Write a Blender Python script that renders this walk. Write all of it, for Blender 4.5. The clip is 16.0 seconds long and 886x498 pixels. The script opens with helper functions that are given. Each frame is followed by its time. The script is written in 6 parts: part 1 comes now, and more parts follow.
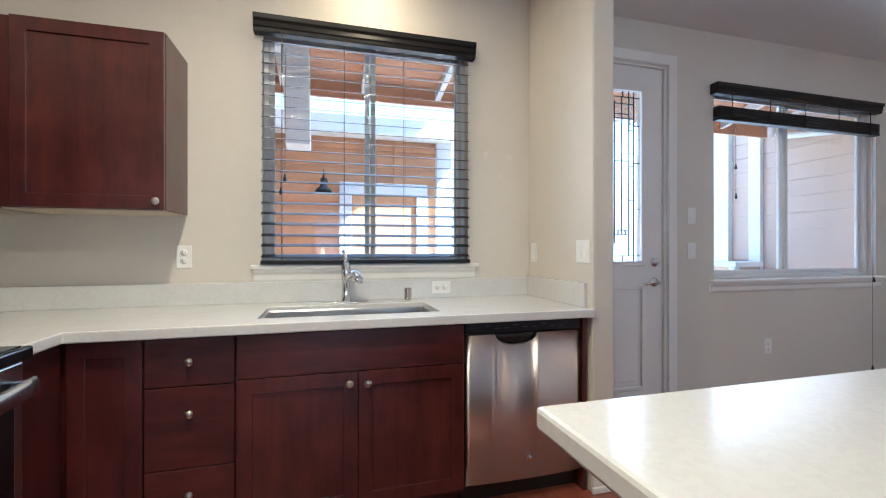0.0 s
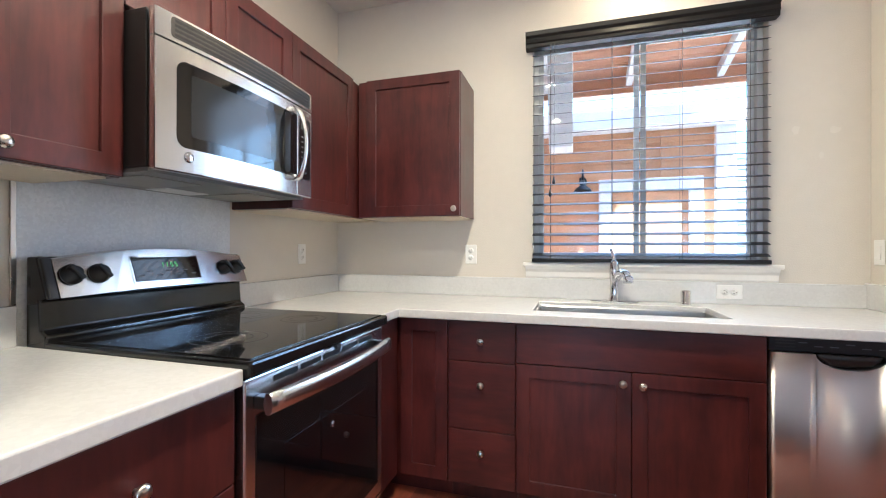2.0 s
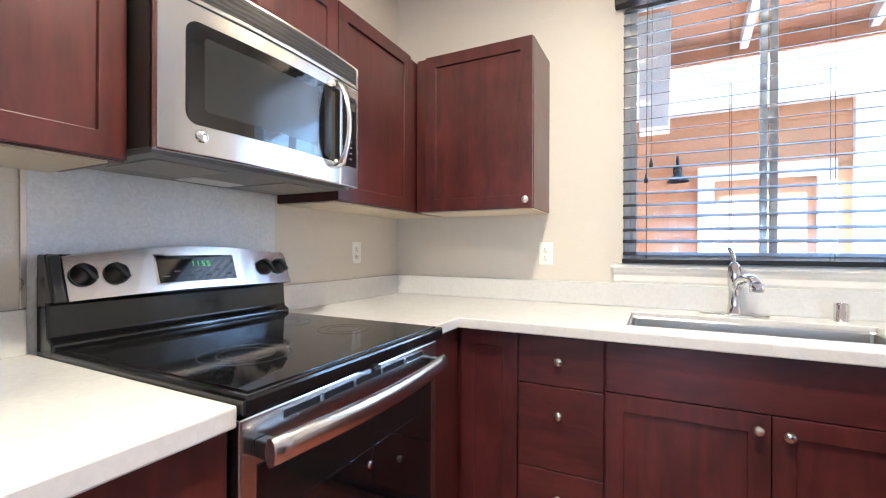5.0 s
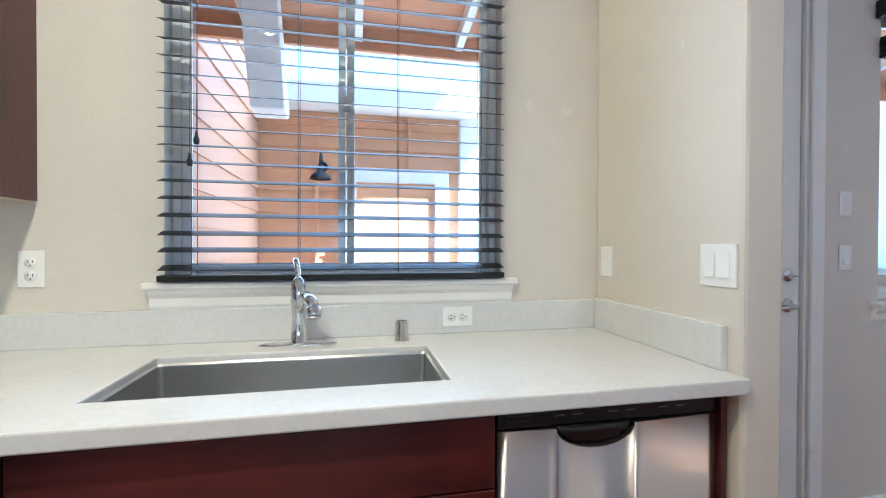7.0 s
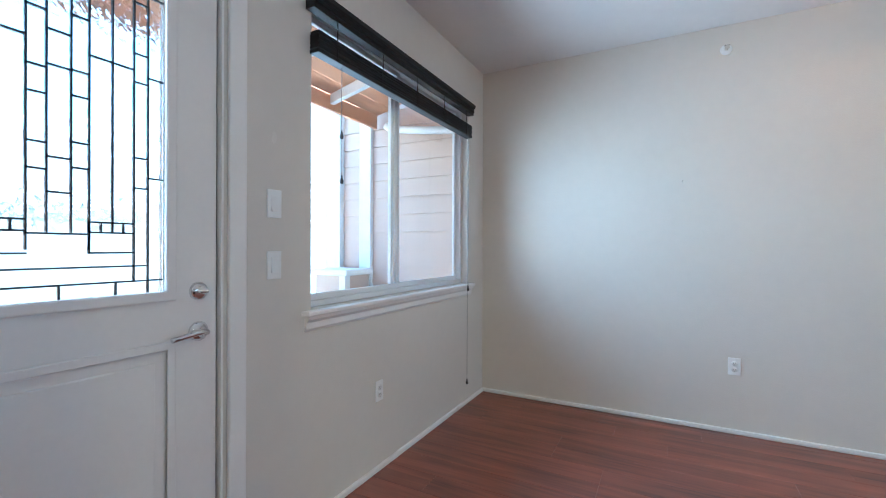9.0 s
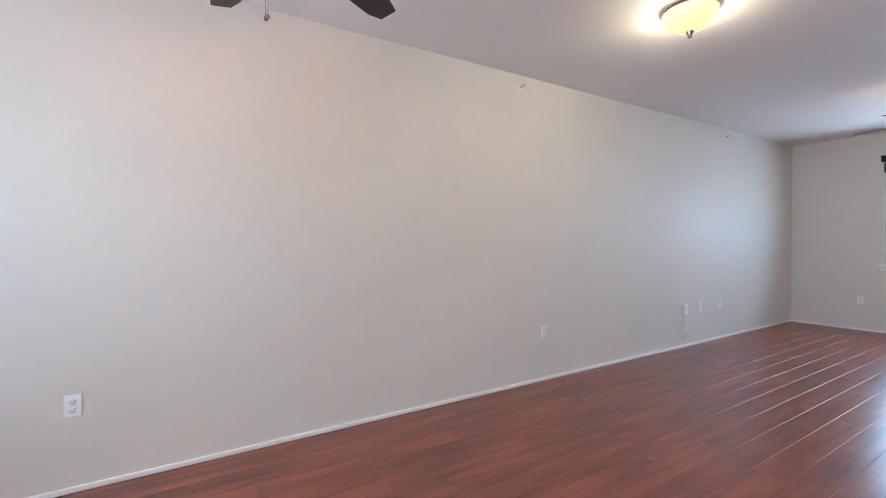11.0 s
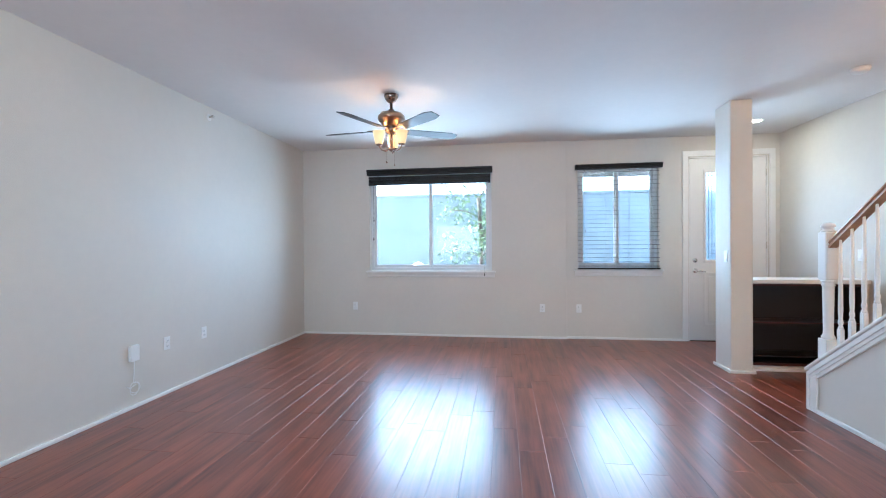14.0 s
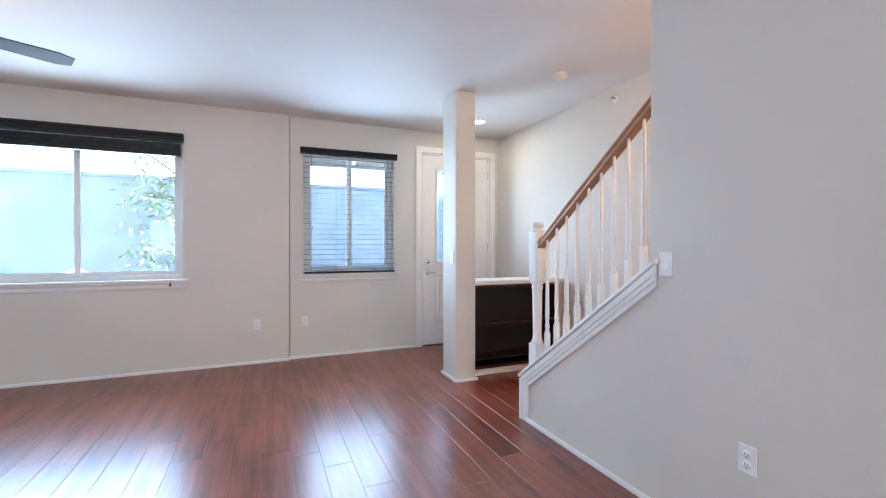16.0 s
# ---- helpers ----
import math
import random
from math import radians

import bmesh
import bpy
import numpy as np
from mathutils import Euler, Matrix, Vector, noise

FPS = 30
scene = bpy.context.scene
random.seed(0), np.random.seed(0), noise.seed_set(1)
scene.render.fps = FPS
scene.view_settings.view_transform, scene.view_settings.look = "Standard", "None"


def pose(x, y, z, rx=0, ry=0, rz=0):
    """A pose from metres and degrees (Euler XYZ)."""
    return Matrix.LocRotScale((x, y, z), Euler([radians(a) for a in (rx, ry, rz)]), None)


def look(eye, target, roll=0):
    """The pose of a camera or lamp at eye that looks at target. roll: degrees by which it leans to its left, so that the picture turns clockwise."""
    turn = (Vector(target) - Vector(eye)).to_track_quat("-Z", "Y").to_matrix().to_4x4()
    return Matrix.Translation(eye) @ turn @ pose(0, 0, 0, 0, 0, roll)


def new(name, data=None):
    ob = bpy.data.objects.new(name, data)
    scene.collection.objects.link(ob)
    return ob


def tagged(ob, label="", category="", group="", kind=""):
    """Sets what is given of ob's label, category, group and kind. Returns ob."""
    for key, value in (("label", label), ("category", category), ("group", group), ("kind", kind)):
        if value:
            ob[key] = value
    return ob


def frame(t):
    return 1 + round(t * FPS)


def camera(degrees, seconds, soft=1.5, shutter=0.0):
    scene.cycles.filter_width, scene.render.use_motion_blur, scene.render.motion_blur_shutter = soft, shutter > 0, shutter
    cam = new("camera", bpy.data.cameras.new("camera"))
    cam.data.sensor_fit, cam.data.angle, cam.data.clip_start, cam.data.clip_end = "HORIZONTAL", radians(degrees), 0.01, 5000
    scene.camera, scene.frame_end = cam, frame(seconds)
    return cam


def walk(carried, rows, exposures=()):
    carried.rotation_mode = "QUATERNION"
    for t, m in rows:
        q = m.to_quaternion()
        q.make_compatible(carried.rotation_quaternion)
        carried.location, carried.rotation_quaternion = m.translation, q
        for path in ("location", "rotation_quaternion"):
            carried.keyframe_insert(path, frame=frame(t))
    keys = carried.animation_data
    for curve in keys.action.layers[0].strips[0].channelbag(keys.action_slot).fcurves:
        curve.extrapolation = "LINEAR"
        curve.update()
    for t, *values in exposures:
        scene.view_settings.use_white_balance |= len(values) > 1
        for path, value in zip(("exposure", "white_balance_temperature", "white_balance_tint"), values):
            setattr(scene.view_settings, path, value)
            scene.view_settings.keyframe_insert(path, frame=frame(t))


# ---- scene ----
cam = camera(92.2, 16.0, soft=1.1)
PATH = [
    (0, (1.616, -2.473, 1.189), (2.157, -0.548, 1.189), 0.0),
    (0.5, (1.584, -2.506, 1.194), (1.781, -0.516, 1.189), 0.0),
    (1, (1.564, -2.532, 1.185), (1.463, -0.535, 1.183), 0.1),
    (1.5, (1.544, -2.548, 1.191), (1.183, -0.581, 1.184), 0.1),
    (2, (1.533, -2.547, 1.178), (0.943, -0.635, 1.180), 0.1),
    (2.5, (1.518, -2.544, 1.175), (0.749, -0.697, 1.178), 0.2),
    (3, (1.507, -2.537, 1.176), (0.610, -0.745, 1.177), 0.1),
    (3.2, (1.496, -2.524, 1.177), (0.569, -0.747, 1.175), 0.2),
    (5.3, (1.450, -2.172, 1.173), (0.564, -0.378, 1.171), 0.2),
    (5.5, (1.484, -2.124, 1.173), (0.692, -0.287, 1.171), 0.2),
    (6, (1.609, -1.945, 1.192), (1.129, -0.002, 1.183), 0.0),
    (6.5, (1.757, -1.753, 1.196), (1.658, 0.244, 1.186), 0.1),
    (7, (1.910, -1.570, 1.229), (2.323, 0.387, 1.210), 0.2),
    (7.5, (2.137, -1.481, 1.247), (3.056, 0.295, 1.220), 0.1),
    (8, (2.415, -1.446, 1.251), (3.659, 0.119, 1.245), -0.1),
    (8.5, (2.687, -1.397, 1.250), (4.196, -0.085, 1.247), 0.0),
    (9, (2.939, -1.437, 1.247), (4.709, -0.504, 1.244), 0.2),
    (9.5, (3.146, -1.647, 1.266), (5.087, -1.164, 1.269), 0.0),
    (10, (3.353, -1.871, 1.255), (5.352, -1.907, 1.269), 0.1),
    (10.2, (3.408, -1.941, 1.281), (5.385, -2.222, 1.280), -0.1),
    (12.3, (3.548, -3.261, 1.307), (4.602, -4.961, 1.295), -0.4),
    (12.5, (3.550, -3.410, 1.307), (4.493, -5.174, 1.297), -0.5),
    (13, (3.543, -3.765, 1.283), (4.252, -5.635, 1.275), -0.5),
    (13.1, (3.558, -3.822, 1.283), (4.214, -5.711, 1.278), -0.3),
    (13.5, (3.488, -4.107, 1.320), (3.976, -6.047, 1.301), -0.4),
    (14, (3.400, -4.455, 1.312), (3.679, -6.436, 1.299), -0.4),
    (14.5, (3.314, -4.778, 1.306), (3.430, -6.775, 1.291), -0.3),
    (15, (3.212, -5.060, 1.310), (3.083, -7.055, 1.291), -0.2),
    (15.5, (2.997, -5.282, 1.304), (2.583, -7.239, 1.289), -0.2),
    (16, (2.794, -5.478, 1.294), (2.016, -7.320, 1.281), 0.0),
]
walk(cam, [(t, look(eye, target, roll)) for t, eye, target, roll in PATH], [(0.0, 2.90, 4800, 0), (1.5, 3.13, 4780, 1), (3.2, 3.62, 4830, 4), (5.5, 3.65, 4830, 3), (6.2, 3.45, 4680, 2), (7.2, 3.05, 4550, -3), (8.6, 3.15, 4550, -3), (9.0, 3.15, 4600, -7), (9.6, 3.30, 5050, 3), (10.2, 3.30, 5200, 4), (12.3, 3.65, 4760, -4), (14.5, 3.65, 4830, -3), (16.0, 3.70, 5000, 0)])

# ---- world, sun and lamps ----
world = bpy.data.worlds.new("world")
scene.world = world
world.use_nodes = True
wn = world.node_tree.nodes
sky = wn.new("ShaderNodeTexSky")
sky.sky_type = "NISHITA"
sky.sun_disc = False
sky.sun_elevation = radians(49.5)
sky.sun_rotation = radians(112.6)
sky.air_density, sky.dust_density, sky.ozone_density = 1.3, 2.0, 3.0
wn["Background"].inputs["Strength"].default_value = 0.14
world.node_tree.links.new(sky.outputs[0], wn["Background"].inputs["Color"])

sun = new("sun", bpy.data.lights.new("sun", "SUN"))
sun.data.energy, sun.data.angle, sun.data.color = 5.0, radians(0.5), (1.0, 0.93, 0.84)
sun.matrix_world = look((18, -7.5, 22.8), (0, 0, 0))

WARM = (1.0, 0.72, 0.42)
SOFT = (1.0, 0.80, 0.56)
AMBER = (1.0, 0.47, 0.17)


def bulb(x, y, z, watts, radius=0.04, colour=WARM):
    lamp = new("bulb", bpy.data.lights.new("bulb", "POINT"))
    lamp.data.energy, lamp.data.shadow_soft_size, lamp.data.color = watts * 5.3, radius, colour
    lamp.location = (x, y, z)


def downlight(x, y, z, watts, colour=WARM):
    lamp = new("downlight_lamp", bpy.data.lights.new("downlight_lamp", "AREA"))
    lamp.data.shape, lamp.data.size, lamp.data.energy, lamp.data.color = "DISK", 0.13, watts * 5.3, colour
    lamp.location = (x, y, z)


def window_light(x0, z0, x1, z1, y, out, watts_per_m2, spread=120, colour=(0.90, 0.93, 1.0)):
    """The sky's light in a window's opening, turned into the room."""
    lamp = new("window_light", bpy.data.lights.new("window_light", "AREA"))
    lamp.data.shape, lamp.data.size, lamp.data.size_y = "RECTANGLE", x1 - x0, z1 - z0
    lamp.data.energy, lamp.data.color = watts_per_m2 * (x1 - x0) * (z1 - z0), colour
    lamp.data.spread = radians(spread)
    mx, mz = (x0 + x1) / 2, (z0 + z1) / 2
    lamp.matrix_world = look((mx, y, mz), (mx, y - out, mz))


# ---- materials ----
def node_mat(name):
    m = bpy.data.materials.new(name)
    m.use_nodes = True
    return m, m.node_tree.nodes, m.node_tree.links, m.node_tree.nodes["Principled BSDF"]


def mat(name, colour, rough=0.5, metal=0.0, vary=0.06, scale=3.0, bump=0.0, bump_scale=60.0, stretch=(1, 1, 1),
        spec=0.5, rough_vary=0.08, island=0.0, detail=4.0, coat=0.0):
    """A surface with colour variation at two scales, roughness variation and fine relief."""
    m, n, l, b = node_mat(name)
    geo = n.new("ShaderNodeTexCoord")
    mapping = n.new("ShaderNodeMapping")
    mapping.inputs["Scale"].default_value = stretch
    l.new(geo.outputs["Object"], mapping.inputs["Vector"])
    big = n.new("ShaderNodeTexNoise")
    big.inputs["Scale"].default_value, big.inputs["Detail"].default_value = scale, detail
    fine = n.new("ShaderNodeTexNoise")
    fine.inputs["Scale"].default_value, fine.inputs["Detail"].default_value = scale * 14, 3.0
    for tex in (big, fine):
        l.new(mapping.outputs[0], tex.inputs["Vector"])
    both = n.new("ShaderNodeMath")
    both.operation = "MULTIPLY_ADD"
    both.inputs[1].default_value = 0.35
    l.new(fine.outputs["Fac"], both.inputs[0])
    l.new(big.outputs["Fac"], both.inputs[2])
    level = n.new("ShaderNodeMapRange")
    level.inputs["From Min"].default_value, level.inputs["From Max"].default_value = 0.45, 0.9
    level.inputs["To Min"].default_value, level.inputs["To Max"].default_value = 1 - vary, 1 + vary
    l.new(both.outputs[0], level.inputs["Value"])
    tint = n.new("ShaderNodeVectorMath")
    tint.operation = "SCALE"
    tint.inputs[0].default_value = colour
    last = level.outputs[0]
    if island:
        info = n.new("ShaderNodeNewGeometry")
        spread = n.new("ShaderNodeMapRange")
        spread.inputs["To Min"].default_value, spread.inputs["To Max"].default_value = 1 - island, 1 + island
        l.new(info.outputs["Random Per Island"], spread.inputs["Value"])
        mul = n.new("ShaderNodeMath")
        mul.operation = "MULTIPLY"
        l.new(last, mul.inputs[0])
        l.new(spread.outputs[0], mul.inputs[1])
        last = mul.outputs[0]
    l.new(last, tint.inputs["Scale"])
    l.new(tint.outputs[0], b.inputs["Base Color"])
    rr = n.new("ShaderNodeMapRange")
    rr.inputs["From Min"].default_value, rr.inputs["From Max"].default_value = 0.3, 0.7
    rr.inputs["To Min"].default_value, rr.inputs["To Max"].default_value = max(0.02, rough - rough_vary), min(1.0, rough + rough_vary)
    l.new(big.outputs["Fac"], rr.inputs["Value"])
    l.new(rr.outputs[0], b.inputs["Roughness"])
    b.inputs["Metallic"].default_value = metal
    b.inputs["Specular IOR Level"].default_value = spec
    b.inputs["Coat Weight"].default_value = coat
    b.inputs["Coat Roughness"].default_value = 0.12
    if bump:
        tex = n.new("ShaderNodeTexNoise")
        tex.inputs["Scale"].default_value, tex.inputs["Detail"].default_value = bump_scale, 4.0
        l.new(mapping.outputs[0], tex.inputs["Vector"])
        bp = n.new("ShaderNodeBump")
        bp.inputs["Strength"].default_value, bp.inputs["Distance"].default_value = bump, 0.004
        l.new(tex.outputs["Fac"], bp.inputs["Height"])
        l.new(bp.outputs[0], b.inputs["Normal"])
    return m


def plank_mat(name, dark, light, rough):
    """Stained floor plank: long streaks along y that start anew on each plank."""
    m, n, l, b = node_mat(name)
    info, geo = n.new("ShaderNodeObjectInfo"), n.new("ShaderNodeNewGeometry")
    rnd_ = n.new("ShaderNodeMath")
    rnd_.operation = "ADD"
    l.new(info.outputs["Random"], rnd_.inputs[0])
    l.new(geo.outputs["Random Per Island"], rnd_.inputs[1])
    one = n.new("ShaderNodeMath")
    one.operation = "FRACT"
    l.new(rnd_.outputs[0], one.inputs[0])
    shift = n.new("ShaderNodeVectorMath")
    shift.operation = "SCALE"
    shift.inputs[0].default_value = (7.0, 13.0, 41.0)
    l.new(one.outputs[0], shift.inputs["Scale"])
    levels = []
    for sx, sy, det in ((16.0, 1.1, 4.0), (70.0, 2.6, 2.0), (6.0, 2.2, 4.0)):
        mp = n.new("ShaderNodeMapping")
        mp.inputs["Scale"].default_value = (sx, sy, 1.0)
        l.new(geo.outputs["Position"], mp.inputs["Vector"])
        add = n.new("ShaderNodeVectorMath")
        l.new(mp.outputs[0], add.inputs[0])
        l.new(shift.outputs[0], add.inputs[1])
        tex = n.new("ShaderNodeTexNoise")
        tex.inputs["Scale"].default_value, tex.inputs["Detail"].default_value = 1.0, det
        l.new(add.outputs[0], tex.inputs["Vector"])
        levels.append(tex.outputs["Fac"])
    tone = n.new("ShaderNodeMath")
    tone.operation = "MULTIPLY"
    tone.inputs[1].default_value = 0.14
    l.new(one.outputs[0], tone.inputs[0])
    total = tone.outputs[0]
    for source, weight in zip(levels, (2.3, 1.0, 1.5)):
        ma = n.new("ShaderNodeMath")
        ma.operation = "MULTIPLY_ADD"
        ma.inputs[1].default_value = weight
        l.new(source, ma.inputs[0])
        l.new(total, ma.inputs[2])
        total = ma.outputs[0]
    level = n.new("ShaderNodeMapRange")
    level.inputs["From Min"].default_value, level.inputs["From Max"].default_value = 1.75, 3.15
    l.new(total, level.inputs["Value"])
    mix = n.new("ShaderNodeMix")
    mix.data_type = "RGBA"
    mix.inputs["A"].default_value, mix.inputs["B"].default_value = (*dark, 1), (*light, 1)
    l.new(level.outputs[0], mix.inputs["Factor"])
    l.new(mix.outputs["Result"], b.inputs["Base Color"])
    rr = n.new("ShaderNodeMapRange")
    rr.inputs["To Min"].default_value, rr.inputs["To Max"].default_value = rough - 0.006, rough + 0.008
    l.new(one.outputs[0], rr.inputs["Value"])
    l.new(rr.outputs[0], b.inputs["Roughness"])
    b.inputs["Specular IOR Level"].default_value = 0.85
    bp = n.new("ShaderNodeBump")
    bp.inputs["Strength"].default_value, bp.inputs["Distance"].default_value = 0.10, 0.004
    l.new(levels[2], bp.inputs["Height"])
    l.new(bp.outputs[0], b.inputs["Normal"])
    return m


def wood_mat(name, dark, light, axis, rough=0.35, coat=0.0, random_tint=0.0, ring=14.0, spec=0.5, bump=0.1, cloudy=0.35, along=0.55):
    """Stained wood with grain along one axis."""
    m, n, l, b = node_mat(name)
    tc = n.new("ShaderNodeTexCoord")
    mp = n.new("ShaderNodeMapping")
    mp.inputs["Scale"].default_value = [along if a == axis else 9.0 for a in "xyz"]
    l.new(tc.outputs["Object"], mp.inputs["Vector"])
    vec = mp.outputs[0]
    info = n.new("ShaderNodeObjectInfo")
    if random_tint:
        add = n.new("ShaderNodeVectorMath")
        add.operation = "ADD"
        mulv = n.new("ShaderNodeVectorMath")
        mulv.operation = "SCALE"
        mulv.inputs[0].default_value = (37.0, 61.0, 23.0)
        l.new(info.outputs["Random"], mulv.inputs["Scale"])
        l.new(mp.outputs[0], add.inputs[0])
        l.new(mulv.outputs[0], add.inputs[1])
        vec = add.outputs[0]
    grain = n.new("ShaderNodeTexNoise")
    grain.inputs["Scale"].default_value, grain.inputs["Detail"].default_value, grain.inputs["Distortion"].default_value = 2.2, 7.0, 0.7
    l.new(vec, grain.inputs["Vector"])
    pores = n.new("ShaderNodeTexNoise")
    pores.inputs["Scale"].default_value, pores.inputs["Detail"].default_value = ring, 3.0
    l.new(vec, pores.inputs["Vector"])
    cloud = n.new("ShaderNodeTexNoise")
    cloud.inputs["Scale"].default_value, cloud.inputs["Detail"].default_value = 5.0, 3.0
    l.new(tc.outputs["Object"], cloud.inputs["Vector"])
    s1 = n.new("ShaderNodeMath")
    s1.operation = "MULTIPLY_ADD"
    s1.inputs[1].default_value = 0.4
    l.new(pores.outputs["Fac"], s1.inputs[0])
    l.new(grain.outputs["Fac"], s1.inputs[2])
    s2 = n.new("ShaderNodeMath")
    s2.operation = "MULTIPLY_ADD"
    s2.inputs[1].default_value = cloudy
    l.new(cloud.outputs["Fac"], s2.inputs[0])
    l.new(s1.outputs[0], s2.inputs[2])
    s3 = n.new("ShaderNodeMath")
    s3.operation = "MULTIPLY_ADD"
    s3.inputs[1].default_value = random_tint
    l.new(info.outputs["Random"], s3.inputs[0])
    l.new(s2.outputs[0], s3.inputs[2])
    ramp = n.new("ShaderNodeMapRange")
    base = 0.38 + cloudy * 0.5
    ramp.inputs["From Min"].default_value, ramp.inputs["From Max"].default_value = base + random_tint * 0.2, base + 0.65 + random_tint * 0.8
    l.new(s3.outputs[0], ramp.inputs["Value"])
    mix = n.new("ShaderNodeMix")
    mix.data_type = "RGBA"
    mix.inputs[6].default_value, mix.inputs[7].default_value = (*dark, 1), (*light, 1)
    l.new(ramp.outputs[0], mix.inputs[0])
    l.new(mix.outputs[2], b.inputs["Base Color"])
    b.inputs["Roughness"].default_value = rough
    rr = n.new("ShaderNodeMapRange")
    rr.inputs["To Min"].default_value, rr.inputs["To Max"].default_value = rough * 0.75, rough * 1.3
    l.new(cloud.outputs["Fac"], rr.inputs["Value"])
    l.new(rr.outputs[0], b.inputs["Roughness"])
    b.inputs["Specular IOR Level"].default_value = spec
    b.inputs["Coat Weight"].default_value = coat
    b.inputs["Coat Roughness"].default_value = 0.2
    bp = n.new("ShaderNodeBump")
    bp.inputs["Strength"].default_value, bp.inputs["Distance"].default_value = bump, 0.002
    l.new(s1.outputs[0], bp.inputs["Height"])
    l.new(bp.outputs[0], b.inputs["Normal"])
    return m


def glass_mat(name, tint=(1, 1, 1), rough=0.0, wave=0.0, ior=1.45):
    m, n, l, b = node_mat(name)
    b.inputs["Base Color"].default_value = (*tint, 1)
    b.inputs["Transmission Weight"].default_value = 1.0
    b.inputs["Roughness"].default_value = rough
    b.inputs["IOR"].default_value = ior
    if wave:
        tex = n.new("ShaderNodeTexNoise")
        tex.inputs["Scale"].default_value = 40
        bp = n.new("ShaderNodeBump")
        bp.inputs["Strength"].default_value, bp.inputs["Distance"].default_value = wave, 0.01
        l.new(tex.outputs["Fac"], bp.inputs["Height"])
        l.new(bp.outputs[0], b.inputs["Normal"])
    return m


def glow_mat(name, colour, strength, base=(0.8, 0.75, 0.65)):
    m, n, l, b = node_mat(name)
    b.inputs["Base Color"].default_value = (*base, 1)
    b.inputs["Emission Color"].default_value = (*colour, 1)
    b.inputs["Emission Strength"].default_value = strength
    b.inputs["Roughness"].default_value = 0.3
    return m


def brushed_mat(name, colour, rough, axis, aniso=0.0, turn=0.0):
    """Brushed metal: fine streaks along one axis, in the roughness and the relief."""
    m, n, l, b = node_mat(name)
    tc = n.new("ShaderNodeTexCoord")
    mp = n.new("ShaderNodeMapping")
    mp.inputs["Scale"].default_value = [2.0 if a == axis else 260.0 for a in "xyz"]
    l.new(tc.outputs["Object"], mp.inputs["Vector"])
    tex = n.new("ShaderNodeTexNoise")
    tex.inputs["Scale"].default_value, tex.inputs["Detail"].default_value = 1.0, 3.0
    l.new(mp.outputs[0], tex.inputs["Vector"])
    rr = n.new("ShaderNodeMapRange")
    rr.inputs["To Min"].default_value, rr.inputs["To Max"].default_value = rough * 0.96, rough * 1.05
    l.new(tex.outputs["Fac"], rr.inputs["Value"])
    l.new(rr.outputs[0], b.inputs["Roughness"])
    soft = n.new("ShaderNodeTexNoise")
    soft.inputs["Scale"].default_value = 2.5
    l.new(tc.outputs["Object"], soft.inputs["Vector"])
    lv = n.new("ShaderNodeMapRange")
    lv.inputs["To Min"].default_value, lv.inputs["To Max"].default_value = 0.94, 1.05
    l.new(soft.outputs["Fac"], lv.inputs["Value"])
    tint = n.new("ShaderNodeVectorMath")
    tint.operation = "SCALE"
    tint.inputs[0].default_value = colour
    l.new(lv.outputs[0], tint.inputs["Scale"])
    l.new(tint.outputs[0], b.inputs["Base Color"])
    b.inputs["Metallic"].default_value = 1.0
    tan = n.new("ShaderNodeTangent")
    tan.direction_type, tan.axis = "RADIAL", axis.upper()
    l.new(tan.outputs[0], b.inputs["Tangent"])
    b.inputs["Anisotropic"].default_value, b.inputs["Anisotropic Rotation"].default_value = aniso, turn
    bp = n.new("ShaderNodeBump")
    bp.inputs["Strength"].default_value, bp.inputs["Distance"].default_value = 0.0, 0.001
    l.new(tex.outputs["Fac"], bp.inputs["Height"])
    l.new(bp.outputs[0], b.inputs["Normal"])
    return m


def quartz_mat(name, base, fleck, scale=90.0, rough=0.16):
    """Pale engineered stone with small flecks and faint clouds."""
    m, n, l, b = node_mat(name)
    tc = n.new("ShaderNodeTexCoord")
    v = n.new("ShaderNodeTexVoronoi")
    v.inputs["Scale"].default_value = scale
    l.new(tc.outputs["Object"], v.inputs["Vector"])
    c = n.new("ShaderNodeTexNoise")
    c.inputs["Scale"].default_value, c.inputs["Detail"].default_value = 7.0, 6.0
    l.new(tc.outputs["Object"], c.inputs["Vector"])
    sp = n.new("ShaderNodeSeparateColor")
    l.new(v.outputs["Color"], sp.inputs[0])
    a = n.new("ShaderNodeMath")
    a.operation = "MULTIPLY_ADD"
    a.inputs[1].default_value = 0.5
    l.new(sp.outputs[0], a.inputs[0])
    l.new(c.outputs["Fac"], a.inputs[2])
    r = n.new("ShaderNodeMapRange")
    r.inputs["From Min"].default_value, r.inputs["From Max"].default_value = 0.55, 1.05
    l.new(a.outputs[0], r.inputs["Value"])
    mix = n.new("ShaderNodeMix")
    mix.data_type = "RGBA"
    mix.inputs[6].default_value, mix.inputs[7].default_value = (*base, 1), (*fleck, 1)
    l.new(r.outputs[0], mix.inputs[0])
    l.new(mix.outputs[2], b.inputs["Base Color"])
    b.inputs["Roughness"].default_value = rough
    return m


